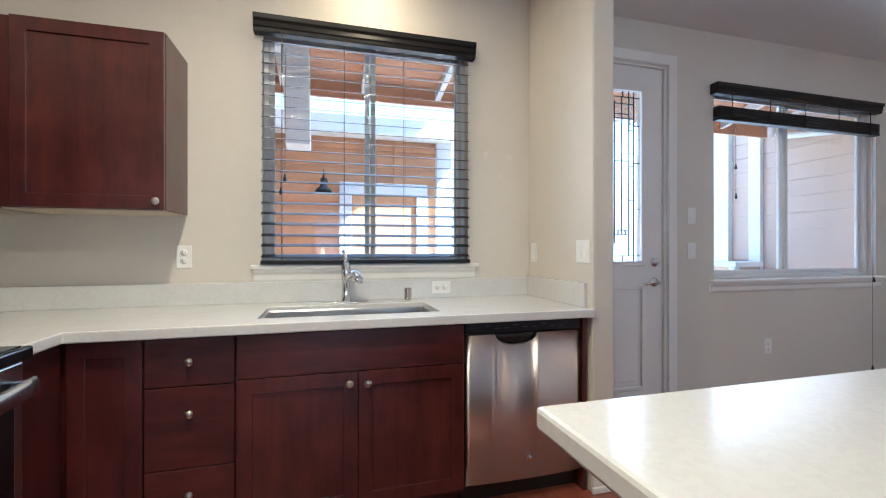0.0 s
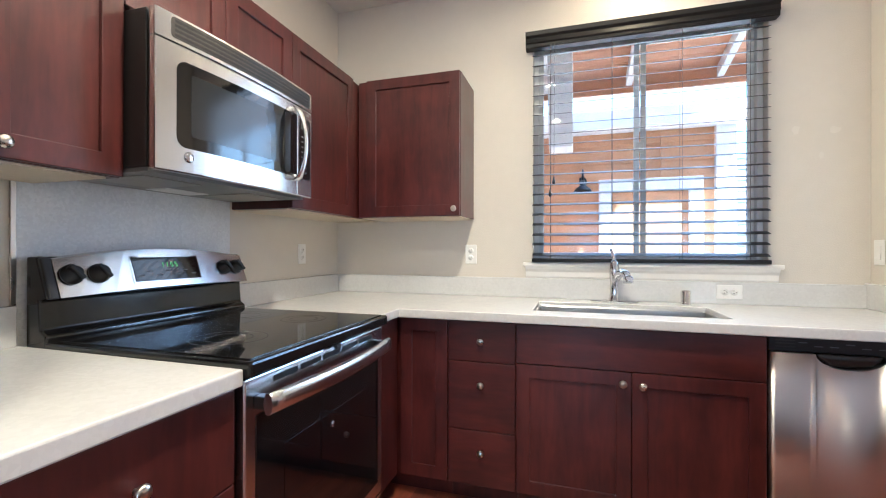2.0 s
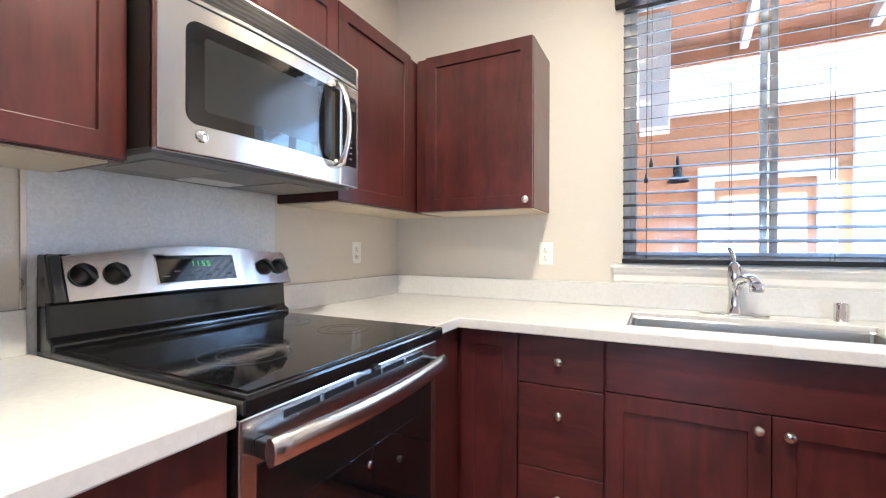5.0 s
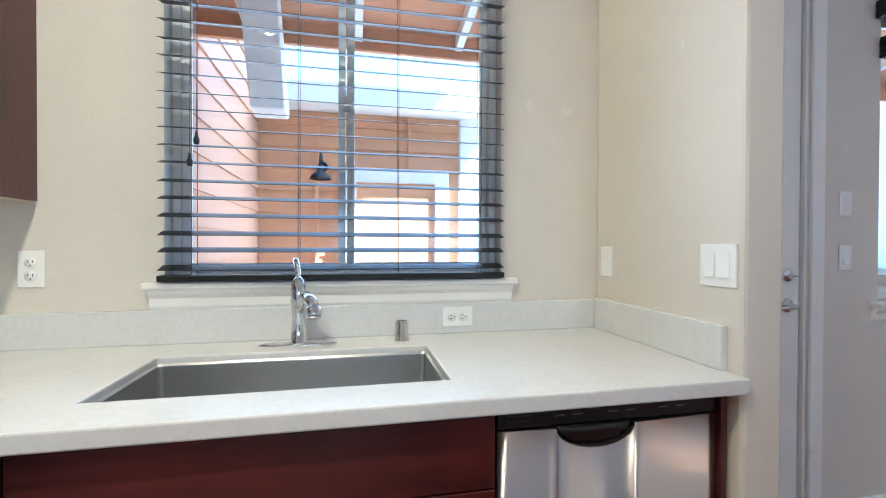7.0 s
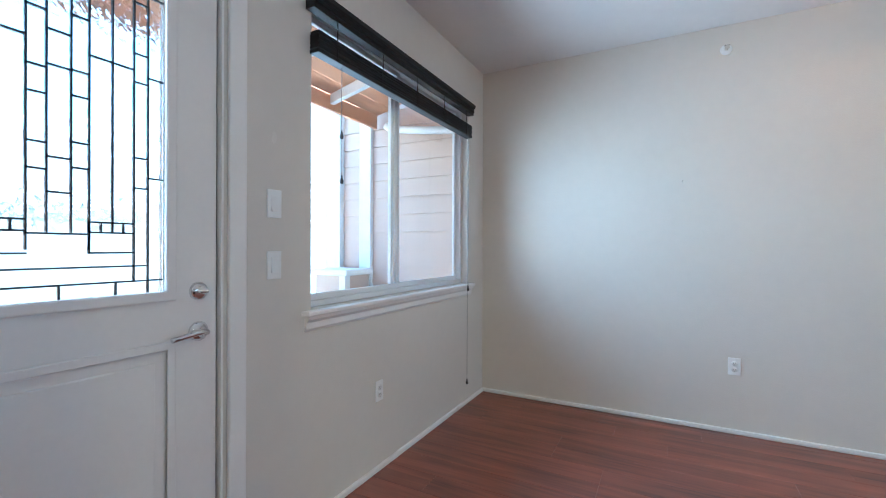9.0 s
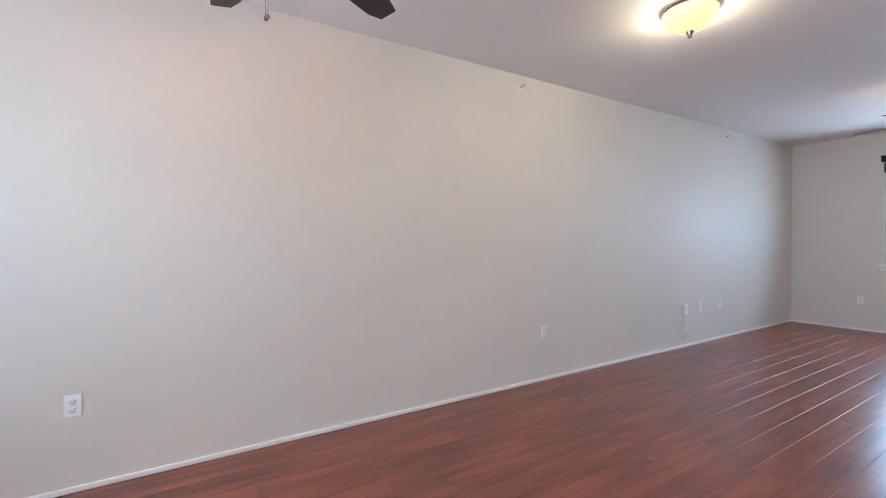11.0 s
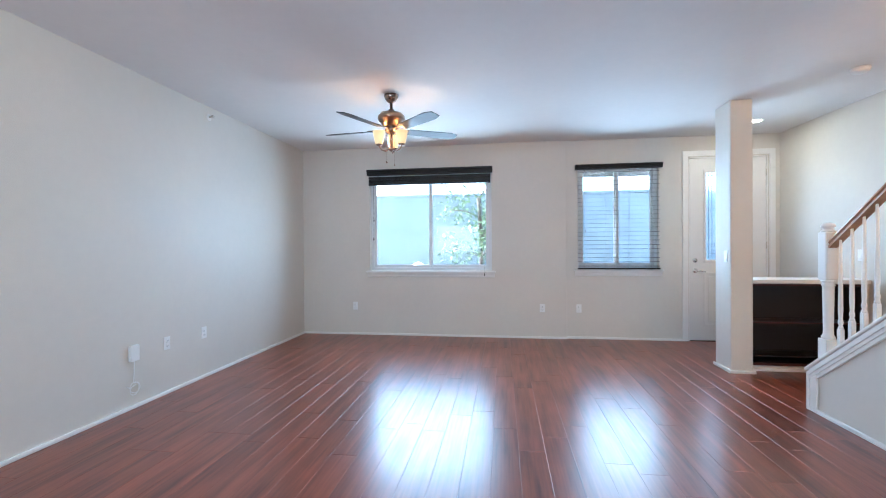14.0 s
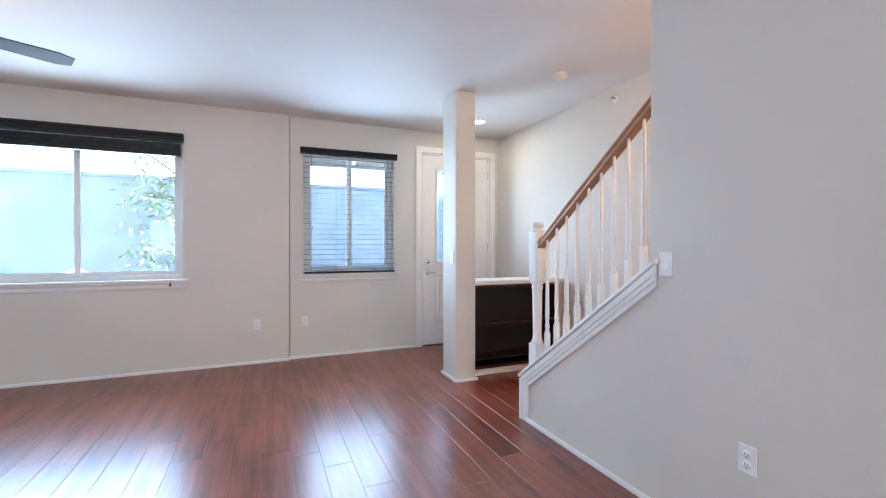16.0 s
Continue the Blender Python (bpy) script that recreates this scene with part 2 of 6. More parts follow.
PAINT = mat("wall_paint", (0.69, 0.650, 0.590), 0.55, vary=0.035, scale=1.2, bump=0.28, bump_scale=170)
CEIL = mat("ceiling_paint", (0.78, 0.755, 0.73), 0.75, vary=0.03, scale=1.0, bump=0.3, bump_scale=90)
TRIM = mat("trim_paint", (0.85, 0.835, 0.81), 0.35, vary=0.025, scale=5, bump=0.04, bump_scale=30)
DOORW = mat("door_paint", (0.81, 0.79, 0.765), 0.4, vary=0.03, scale=3, bump=0.06, bump_scale=40)
CHERRY_Z = wood_mat("cherry_upright", (0.036, 0.0078, 0.0078), (0.094, 0.0180, 0.0160), "z", 0.36, coat=0.32, ring=8.0, cloudy=1.1, along=1.6)
CHERRY_X = wood_mat("cherry_level", (0.036, 0.0078, 0.0078), (0.094, 0.0180, 0.0160), "x", 0.36, coat=0.32, ring=8.0, cloudy=1.1, along=1.6)
PALEWOOD = mat("cabinet_underside", (0.62, 0.54, 0.42), 0.6, vary=0.06)
ESPRESSO = mat("espresso_board", (0.018, 0.013, 0.012), 0.4, vary=0.2, scale=6)
OAK = wood_mat("oak_rail", (0.34, 0.17, 0.085), (0.52, 0.30, 0.165), "y", 0.38, coat=0.2)
QUARTZ = quartz_mat("quartz_top", (0.70, 0.70, 0.705), (0.655, 0.655, 0.66))
GREYSTONE = quartz_mat("grey_splash", (0.72, 0.74, 0.77), (0.82, 0.84, 0.87), 120, 0.42)
STEEL_Y = brushed_mat("stainless_level", (0.68, 0.67, 0.66), 0.22, "y")
STEEL_X = brushed_mat("stainless_sheet", (0.80, 0.775, 0.755), 0.34, "z", 0.8, 0.25)
SINKSTEEL = brushed_mat("sink_steel", (0.55, 0.55, 0.55), 0.33, "x")
CHROME = mat("chrome", (0.75, 0.75, 0.76), 0.08, 1.0, vary=0.02, rough_vary=0.03)
NICKEL = mat("brushed_nickel", (0.62, 0.58, 0.53), 0.28, 1.0, vary=0.04, rough_vary=0.06)
BRONZE = mat("antique_pewter", (0.33, 0.25, 0.20), 0.27, 1.0, vary=0.1, rough_vary=0.08)
BLACKGLASS = mat("black_glass", (0.006, 0.006, 0.007), 0.05, vary=0.05, rough_vary=0.02, spec=0.7)
BLACKPLASTIC = mat("black_plastic", (0.012, 0.012, 0.013), 0.35, vary=0.1)
DARKENAMEL = mat("black_enamel", (0.010, 0.010, 0.011), 0.12, vary=0.1)
WHITEPLASTIC = mat("white_plastic", (0.86, 0.86, 0.85), 0.35, vary=0.02)
SLOT = mat("slot_dark", (0.05, 0.045, 0.04), 0.6)
VINYL = mat("white_vinyl", (0.76, 0.77, 0.78), 0.4, vary=0.02)
BLIND = mat("black_blind", (0.012, 0.011, 0.011), 0.42, spec=0.28, vary=0.15, scale=8, stretch=(0.3, 6, 6), rough_vary=0.05)
CORD = mat("blind_cord", (0.10, 0.09, 0.08), 0.8)
GLASS = glass_mat("window_glass", (0.97, 0.992, 1.0), ior=1.25)
BEVELGLASS = glass_mat("leaded_glass", (0.93, 0.97, 0.98), 0.06, 0.35)
MESHGLASS = mat("screen_glass", (0.022, 0.023, 0.025), 0.12, vary=0.05, rough_vary=0.03)
FRIDGE = brushed_mat("fridge_sheet", (0.62, 0.565, 0.535), 0.3, "z", 0.5)
UNDERSIDE = mat("grey_enamel", (0.20, 0.205, 0.21), 0.4, vary=0.08)
FILTER = mat("filter_mesh", (0.34, 0.33, 0.31), 0.45, 0.6, vary=0.2, scale=60)
LEAD = mat("lead_came", (0.03, 0.035, 0.04), 0.4, 0.6, vary=0.1)
OVENGLASS = mat("oven_window", (0.009, 0.009, 0.010), 0.07, vary=0.05, rough_vary=0.02)
SHADE = glow_mat("frosted_shade", (1.0, 0.52, 0.17), 0.075, (0.85, 0.72, 0.5))
LENS = glow_mat("lamp_lens", (1.0, 0.78, 0.5), 3.2)
BOWL = glow_mat("lamp_bowl", (1.0, 0.54, 0.19), 0.12, (0.85, 0.72, 0.5))
CLOCK = glow_mat("clock_digits", (0.25, 1.0, 0.15), 0.05, (0.05, 0.2, 0.03))
LEGEND = mat("panel_legend", (0.12, 0.12, 0.125), 0.5)
RINGMARK = mat("burner_mark", (0.035, 0.035, 0.037), 0.2)
FANBLADE = mat("dark_fan_blade", (0.022, 0.018, 0.016), 0.38, vary=0.2, scale=4, stretch=(1, 6, 1))
PLANK = plank_mat("floor_plank", (0.085, 0.020, 0.012), (0.33, 0.094, 0.053), 0.285)
SOIL = mat("planting_soil", (0.045, 0.035, 0.027), 0.95, vary=0.3, scale=6, bump=0.6)
SUBFLOOR = mat("subfloor", (0.03, 0.015, 0.01), 0.8)
GREYSOFFIT = mat("grey_soffit", (0.30, 0.29, 0.28), 0.75, vary=0.1, scale=3, stretch=(0.4, 5, 1))
SOFFIT = mat("orange_soffit", (0.60, 0.31, 0.17), 0.7, vary=0.12, scale=3, stretch=(0.4, 5, 1))
STUCCO = mat("orange_siding", (0.60, 0.33, 0.17), 0.75, vary=0.07, scale=2, bump=0.1)
REDSIDE = mat("red_siding", (0.52, 0.30, 0.19), 0.75, vary=0.08, scale=2)
PALESTUCCO = mat("pale_stucco", (0.28, 0.31, 0.34), 0.8, vary=0.06, scale=2)
PEACH = mat("peach_siding", (0.60, 0.45, 0.35), 0.7, vary=0.05, scale=2, bump=0.08, bump_scale=30)
WHITEWOOD = mat("white_exterior_trim", (0.80, 0.79, 0.76), 0.55, vary=0.04)
SHINGLE = mat("grey_shingle", (0.17, 0.18, 0.20), 0.85, vary=0.2, scale=9, bump=0.4, island=0.2)
CONCRETE = mat("patio_concrete", (0.52, 0.50, 0.47), 0.85, vary=0.12, scale=1.5, bump=0.2)
FENCE = mat("blue_grey_stucco", (0.165, 0.180, 0.200), 0.85, vary=0.18, scale=2.5, bump=0.3)
LEAF = mat("leaf", (0.055, 0.10, 0.03), 0.5, vary=0.3, scale=8, island=0.35)
LEAFPALE = mat("leaf_pale", (0.13, 0.17, 0.07), 0.5, vary=0.25, scale=8, island=0.3)
BARK = mat("bark", (0.09, 0.065, 0.05), 0.9, vary=0.25, scale=12, bump=0.5)
DARKMETAL = mat("dark_metal", (0.03, 0.032, 0.035), 0.4, 0.7)


# ---- mesh helpers ----
def box(bm, x0, y0, z0, x1, y1, z1):
    v = [bm.verts.new((x, y, z)) for x in (x0, x1) for y in (y0, y1) for z in (z0, z1)]
    for f in ((0, 1, 3, 2), (4, 6, 7, 5), (0, 4, 5, 1), (2, 3, 7, 6), (0, 2, 6, 4), (1, 5, 7, 3)):
        bm.faces.new([v[i] for i in f])
    return bm


def boxes(*rows):
    bm = bmesh.new()
    for r in rows:
        box(bm, *r)
    bmesh.ops.recalc_face_normals(bm, faces=bm.faces)
    return bm


def plate(axis, w0, w1, rect, holes=()):
    """A slab across axis from w0 to w1, over rect (u0, v0, u1, v1), with rectangular holes; u, v are the other two axes in order."""
    us = sorted({rect[0], rect[2], *[h[0] for h in holes], *[h[2] for h in holes]})
    vs = sorted({rect[1], rect[3], *[h[1] for h in holes], *[h[3] for h in holes]})
    us = [u for u in us if rect[0] <= u <= rect[2]]
    vs = [v for v in vs if rect[1] <= v <= rect[3]]

    def solid(i, j):
        if not (0 <= i < len(us) - 1 and 0 <= j < len(vs) - 1):
            return False
        u, v = (us[i] + us[i + 1]) / 2, (vs[j] + vs[j + 1]) / 2
        return not any(h[0] < u < h[2] and h[1] < v < h[3] for h in holes)

    bm, made = bmesh.new(), {}

    def vert(i, j, w):
        if (i, j, w) not in made:
            p = [us[i], vs[j]]
            p.insert("xyz".index(axis), w)
            made[i, j, w] = bm.verts.new(p)
        return made[i, j, w]

    for i in range(len(us) - 1):
        for j in range(len(vs) - 1):
            if not solid(i, j):
                continue
            for w in (w0, w1):
                bm.faces.new([vert(i, j, w), vert(i + 1, j, w), vert(i + 1, j + 1, w), vert(i, j + 1, w)])
            for a, b_, di, dj in (((i, j), (i + 1, j), 0, -1), ((i, j + 1), (i + 1, j + 1), 0, 1), ((i, j), (i, j + 1), -1, 0), ((i + 1, j), (i + 1, j + 1), 1, 0)):
                if not solid(i + di, j + dj):
                    bm.faces.new([vert(*a, w0), vert(*b_, w0), vert(*b_, w1), vert(*a, w1)])
    bmesh.ops.recalc_face_normals(bm, faces=bm.faces)
    return bm


def prism(axis, w0, w1, outline):
    """An outline in the other two axes, drawn out along axis."""
    bm = bmesh.new()
    rings = []
    for w in (w0, w1):
        ring = []
        for u, v in outline:
            p = [u, v]
            p.insert("xyz".index(axis), w)
            ring.append(bm.verts.new(p))
        rings.append(ring)
    k = len(outline)
    bm.faces.new(rings[0])
    bm.faces.new(rings[1])
    for i in range(k):
        bm.faces.new([rings[0][i], rings[0][(i + 1) % k], rings[1][(i + 1) % k], rings[1][i]])
    bmesh.ops.recalc_face_normals(bm, faces=bm.faces)
    return bm


def lathe(profile, steps=20, m=None, cap=True):
    """A turned shape: rows of radius and height, round z; m moves it."""
    bm = bmesh.new()
    rings = []
    for r, z in profile:
        if r < 1e-6:
            rings.append([bm.verts.new((0, 0, z))])
        else:
            rings.append([bm.verts.new((r * math.cos(2 * math.pi * i / steps), r * math.sin(2 * math.pi * i / steps), z)) for i in range(steps)])
    for a, b_ in zip(rings, rings[1:]):
        for i in range(steps):
            q = [a[i % len(a)], a[(i + 1) % len(a)], b_[(i + 1) % len(b_)], b_[i % len(b_)]]
            q = list(dict.fromkeys(q))
            if len(q) > 2:
                bm.faces.new(q)
    for ring in (rings[0], rings[-1]):
        if cap and len(ring) > 2:
            bm.faces.new(ring)
    bmesh.ops.recalc_face_normals(bm, faces=bm.faces)
    for f in bm.faces:
        f.smooth = True
    if m is not None:
        bm.transform(m)
    return bm


def tube(points, r, steps=8):
    """A round bar along points."""
    bm, rings = bmesh.new(), []
    pts = [Vector(p) for p in points]
    for i, p in enumerate(pts):
        way = (pts[min(i + 1, len(pts) - 1)] - pts[max(i - 1, 0)]).normalized()
        q = way.to_track_quat("Z", "Y")
        rings.append([bm.verts.new(p + q @ Vector((r * math.cos(2 * math.pi * k / steps), r * math.sin(2 * math.pi * k / steps), 0))) for k in range(steps)])
    for a, b_ in zip(rings, rings[1:]):
        for i in range(steps):
            bm.faces.new([a[i], a[(i + 1) % steps], b_[(i + 1) % steps], b_[i]])
    bm.faces.new(rings[0])
    bm.faces.new(rings[-1])
    bmesh.ops.recalc_face_normals(bm, faces=bm.faces)
    for f in bm.faces:
        f.smooth = len(f.verts) == 4
    return bm


def join(*bms):
    """Several bmeshes as one."""
    out = bms[0]
    for b_ in bms[1:]:
        tmp = bpy.data.meshes.new("tmp")
        b_.to_mesh(tmp)
        b_.free()
        out.from_mesh(tmp)
        bpy.data.meshes.remove(tmp)
    return out


def solid(name, bm, material, bevel=0.0):
    mesh = bpy.data.meshes.new(name)
    bm.to_mesh(mesh)
    bm.free()
    mesh.materials.append(material)
    ob = new(name, mesh)
    if bevel:
        mod = ob.modifiers.new("bevel", "BEVEL")
        mod.width, mod.segments, mod.limit_method, mod.angle_limit = bevel, 2, "ANGLE", radians(40)
    return ob


def structure(name, bm, material, label, category, bevel=0.0):
    return tagged(solid(name, bm, material, bevel), label, category, kind="structure")


def thing(name, at, label, category, group=""):
    ob = new(name)
    ob.location = at
    ob.empty_display_size = 0.05
    return tagged(ob, label, category, group)


def part(name, bm, material, parent, label="", bevel=0.0):
    """A mesh built in world places, linked under a thing or a part."""
    top = parent
    while top.parent:
        top = top.parent
    if top.type == "EMPTY" or top.location.length > 0:
        bm.transform(Matrix.Translation(-top.location))
    ob = solid(name, bm, material, bevel)
    ob.parent = parent
    if label:
        ob["label"] = label
    return ob


# ---- the setting ----
CEIL_Z = 2.775
EAST, SOUTH, SOUTH2, WEST2 = 6.41, -10.60, -10.645, -0.22
SINKWIN = (1.30, 1.105, 2.47, 2.40)
BACKDOOR = (3.02, 0.0, 3.945, 2.47)
NWIN = (4.375, 0.965, 6.10, 2.385)
SWIN1 = (3.56, 0.955, 5.36, 2.40)
SWIN2 = (1.29, 0.975, 2.36, 2.42)
FRONTDOOR = (-0.075, 0.0, 0.905, 2.49)

structure("wall_north", plate("y", 0.0, 0.14, (-0.14, -0.1, EAST + 0.14, 3.0), [SINKWIN, BACKDOOR, NWIN]), PAINT, "cream painted wall with orange peel texture", "wall")
structure("wall_east", plate("x", EAST, EAST + 0.14, (SOUTH - 0.2, -0.1, 0.0, 3.0)), PAINT, "long cream painted wall of the living room", "wall")
structure("wall_south", plate("y", SOUTH - 0.17, SOUTH, (2.52, -0.1, EAST + 0.05, 3.0), [SWIN1]), PAINT, "cream painted wall with a wide window", "wall", 0.004)
# stops 7 mm short: the added slot draws the corner's shade as a line
structure("wall_south_entry", plate("y", SOUTH - 0.17, SOUTH2, (WEST2 - 0.14, -0.1, 2.513, 3.0), [SWIN2, FRONTDOOR]), PAINT, "cream painted entry wall set slightly back", "wall")
structure("shade_slot_backing", boxes((2.506, SOUTH - 0.19, -0.1, 2.527, SOUTH - 0.171, 3.0)), PAINT, "strip backing a slot cut for a dark shade line", "trim")
structure("wall_entry_west", plate("x", WEST2 - 0.14, WEST2, (SOUTH2, -0.1, -4.0, 5.4)), PAINT, "cream painted wall beside the stairs", "wall")
structure("wall_kitchen_west", plate("x", -0.14, 0.0, (-3.86, -0.1, 0.0, 3.0)), PAINT, "cream painted kitchen wall behind the range", "wall")
structure("wall_kitchen_south", plate("y", -4.0, -3.86, (-0.36, -0.1, 0.90, 5.4)), PAINT, "plain cream painted kitchen wall", "wall")
structure("wall_stair", plate("x", 0.90, 1.0, (-7.045, -0.1, -3.86, 5.4)), PAINT, "textured cream wall along the stairs", "wall")
structure("wall_wing", plate("x", 2.88, 3.004, (-0.672, -0.02, 0.0, CEIL_Z)), PAINT, "narrow cream wing wall beside the counter", "wall", 0.012)
structure("wall_half", plate("y", -9.53, -9.27, (WEST2, -0.02, 0.90, 0.905), [(-0.16, 0.075, 0.86, 0.89)]), PAINT, "low cream half wall holding dark shelves", "wall")
structure("column", boxes((0.90, -9.47, -0.02, 1.11, -9.15, CEIL_Z)), PAINT, "square cream painted column by the entry", "column", 0.012)
structure("ceiling", plate("z", CEIL_Z, CEIL_Z + 0.14, (WEST2, SOUTH - 0.17, EAST, 0.0), [(WEST2, -5.9, 0.90, -4.0)]), CEIL, "off-white textured ceiling", "ceiling")
structure("ceiling_stair", plate("z", 5.3, 5.4, (WEST2, -6.1, 0.90, -4.0)), CEIL, "off-white ceiling over the stairwell", "ceiling")
structure("wall_stair_upper", join(plate("y", -6.02, -5.9, (WEST2, CEIL_Z + 0.14, 0.90, 5.3))), PAINT, "cream upper wall of the stairwell", "wall")
structure("upper_floor", plate("z", 3.0, 3.12, (1.0, SOUTH - 0.17, EAST + 0.14, 0.14)), PALESTUCCO, "floor slab of the upper storey", "floor")
# unseen upper walls and roof, their height chosen to keep sun off the patio
structure("upper_storey", join(plate("y", 0.0, 0.14, (-0.36, 3.12, EAST + 0.14, 8.0)), plate("y", SOUTH - 0.17, SOUTH - 0.03, (-0.36, 3.12, EAST + 0.14, 8.0)),
                               plate("x", EAST, EAST + 0.14, (SOUTH - 0.03, 3.12, 0.0, 8.0)), plate("x", -0.36, -0.22, (-3.86, 3.12, 0.0, 8.0)), plate("x", -0.36, -0.22, (SOUTH - 0.03, 3.12, -6.2, 8.0))),
          PALESTUCCO, "unseen upper storey walls, height set to shade the patio", "wall")
structure("roof", plate("z", 8.0, 8.15, (-0.8, SOUTH - 0.8, EAST + 0.6, 0.8)), SHINGLE, "unseen grey roof set high to shade the patio", "roof")

FLOOR = structure("floor", boxes((WEST2 - 0.1, SOUTH - 0.1, -0.12, EAST + 0.1, 0.1, -0.014)), SUBFLOOR, "reddish brown wood plank floor", "floor")


def baseboard(x0, y0, x1, y1):
    structure("baseboard", boxes((x0, y0, 0.0, x1, y1, 0.032)), TRIM, "low white painted base strip", "baseboard", 0.006)


baseboard(4.03, -0.018, EAST - 0.018, 0.0)
baseboard(EAST - 0.018, SOUTH, EAST, 0.0)
baseboard(2.52, SOUTH, EAST - 0.018, SOUTH + 0.018)
baseboard(0.98, SOUTH2, 2.52, SOUTH2 + 0.018)
baseboard(WEST2, SOUTH2 + 0.018, WEST2 + 0.018, -9.53)
baseboard(1.0, -8.14, 1.018, -3.86)
baseboard(3.004, -0.672, 3.008, -0.0185)
baseboard(2.87, -0.690, 3.008, -0.672)
baseboard(1.11, -9.488, 1.128, -9.132)
baseboard(0.88, -9.15, 1.11, -9.132)
baseboard(WEST2, -9.27, 0.88, -9.252)
baseboard(0.02, -3.86, 0.90, -3.842)


# ---- windows and doors ----
def window(name, wall_y, out, opening, label, mull=0.5, fw=0.045, sw=0.04):
    """A sliding vinyl window in an opening (x0, z0, x1, z1) of a wall whose room face is at wall_y; out is +1 or -1."""
    x0, z0, x1, z1 = opening
    ya, yb = sorted((wall_y + out * 0.06, wall_y + out * 0.125))
    w = thing(name, ((x0 + x1) / 2, (ya + yb) / 2, z0), label, "window")
    w["kind"] = "structure"
    part("window_frame", plate("y", ya, yb, (x0 + 0.001, z0 + 0.001, x1 - 0.001, z1 - 0.001), [(x0 + fw, z0 + fw, x1 - fw, z1 - fw)]), VINYL, w, bevel=0.003)
    xm = x0 + (x1 - x0) * mull
    ym = (ya + yb) / 2
    near, far = sorted((ym - out * 0.001, wall_y + out * 0.068)), sorted((ym + out * 0.001, wall_y + out * 0.117))
    sides = [(x0 + fw + 0.0005, xm + 0.03, near), (xm - 0.03, x1 - fw - 0.0005, far)] if out > 0 else [(xm - 0.03, x1 - fw - 0.0005, near), (x0 + fw + 0.0005, xm + 0.03, far)]
    for a, b_, (p, q) in sides:
        sash = part("sash", plate("y", p, q, (a, z0 + fw + 0.0005, b_, z1 - fw - 0.0005), [(a + sw, z0 + fw + sw, b_ - sw, z1 - fw - sw)]), VINYL, w, bevel=0.003)
        mid = (p + q) / 2
        pane = part("pane", boxes((a + sw - 0.002, mid - 0.002, z0 + fw + sw - 0.002, b_ - sw + 0.002, mid + 0.002, z1 - fw - sw + 0.002)), GLASS, sash)
        pane.visible_shadow = False
    yl = wall_y + out * 0.058
    part("latch", boxes((xm - 0.012, min(yl, yl + out * 0.012), (z0 + z1) / 2 - 0.03, xm + 0.018, max(yl, yl + out * 0.012), (z0 + z1) / 2 + 0.03)), VINYL, w, bevel=0.004)
    ri = wall_y - out * 0.045
    part("window_sill", boxes((x0 - 0.055, min(ri, wall_y + out * 0.06), z0 - 0.024, x1 + 0.055, max(ri, wall_y + out * 0.06), z0 - 0.001)), TRIM, w, bevel=0.006)
    d = -out
    part("apron", prism("x", x0 - 0.04, x1 + 0.04, [(wall_y, z0 - 0.024), (wall_y + d * 0.034, z0 - 0.024), (wall_y + d * 0.03, z0 - 0.04), (wall_y + d * 0.016, z0 - 0.055), (wall_y + d * 0.014, z0 - 0.082), (wall_y + d * 0.006, z0 - 0.095), (wall_y, z0 - 0.095)]), TRIM, w)
    return w


window("window_1", 0.0, 1, SINKWIN, "white vinyl sliding window over the kitchen sink", fw=0.028, sw=0.028)
window("window_2", 0.0, 1, NWIN, "wide white vinyl sliding window by the back door", 0.46, 0.03, 0.032)
window("window_3", SOUTH, -1, SWIN1, "wide white vinyl sliding window in living room")
window("window_4", SOUTH2, -1, SWIN2, "white vinyl sliding window beside the front door")


window_light(1.36, 1.17, 2.41, 2.33, -0.068, 1, 0.48, 140)
window_light(1.36, 1.15, 2.41, 2.33, 0.052, 1, 0.45, 140)
window_light(4.43, 1.03, 6.04, 2.12, 0.052, 1, 1.65, 122)
window_light(3.62, 1.02, 5.30, 2.21, SOUTH - 0.052, -1, 1.9, 145, (0.82, 0.90, 1.0))
window_light(1.35, 1.04, 2.30, 2.35, SOUTH2 + 0.066, -1, 1.7, 145, (0.82, 0.90, 1.0))
window_light(3.22, 1.11, 3.75, 2.28, 0.029, 1, 1.6)
window_light(0.15, 1.11, 0.68, 2.28, SOUTH2 - 0.029, -1, 1.0)


def tassel(x, y, z, parent):
    part("tassel", lathe([(0.0, 0.03), (0.004, 0.028), (0.006, 0.012), (0.010, 0.002), (0.008, -0.012), (0.0, -0.014)], 10, Matrix.Translation((x, y, z))), BLACKPLASTIC, parent)


def valance(x0, x1, y, z0, z1, out, parent):
    d = -out
    h = z1 - z0
    part("valance", prism("x", x0, x1, [(y, z0), (y + d * 0.052, z0), (y + d * 0.052, z0 + h * 0.25), (y + d * 0.060, z0 + h * 0.32), (y + d * 0.056, z0 + h * 0.6), (y + d * 0.068, z0 + h * 0.72), (y + d * 0.070, z1), (y, z1)]), BLIND, parent, bevel=0.002)


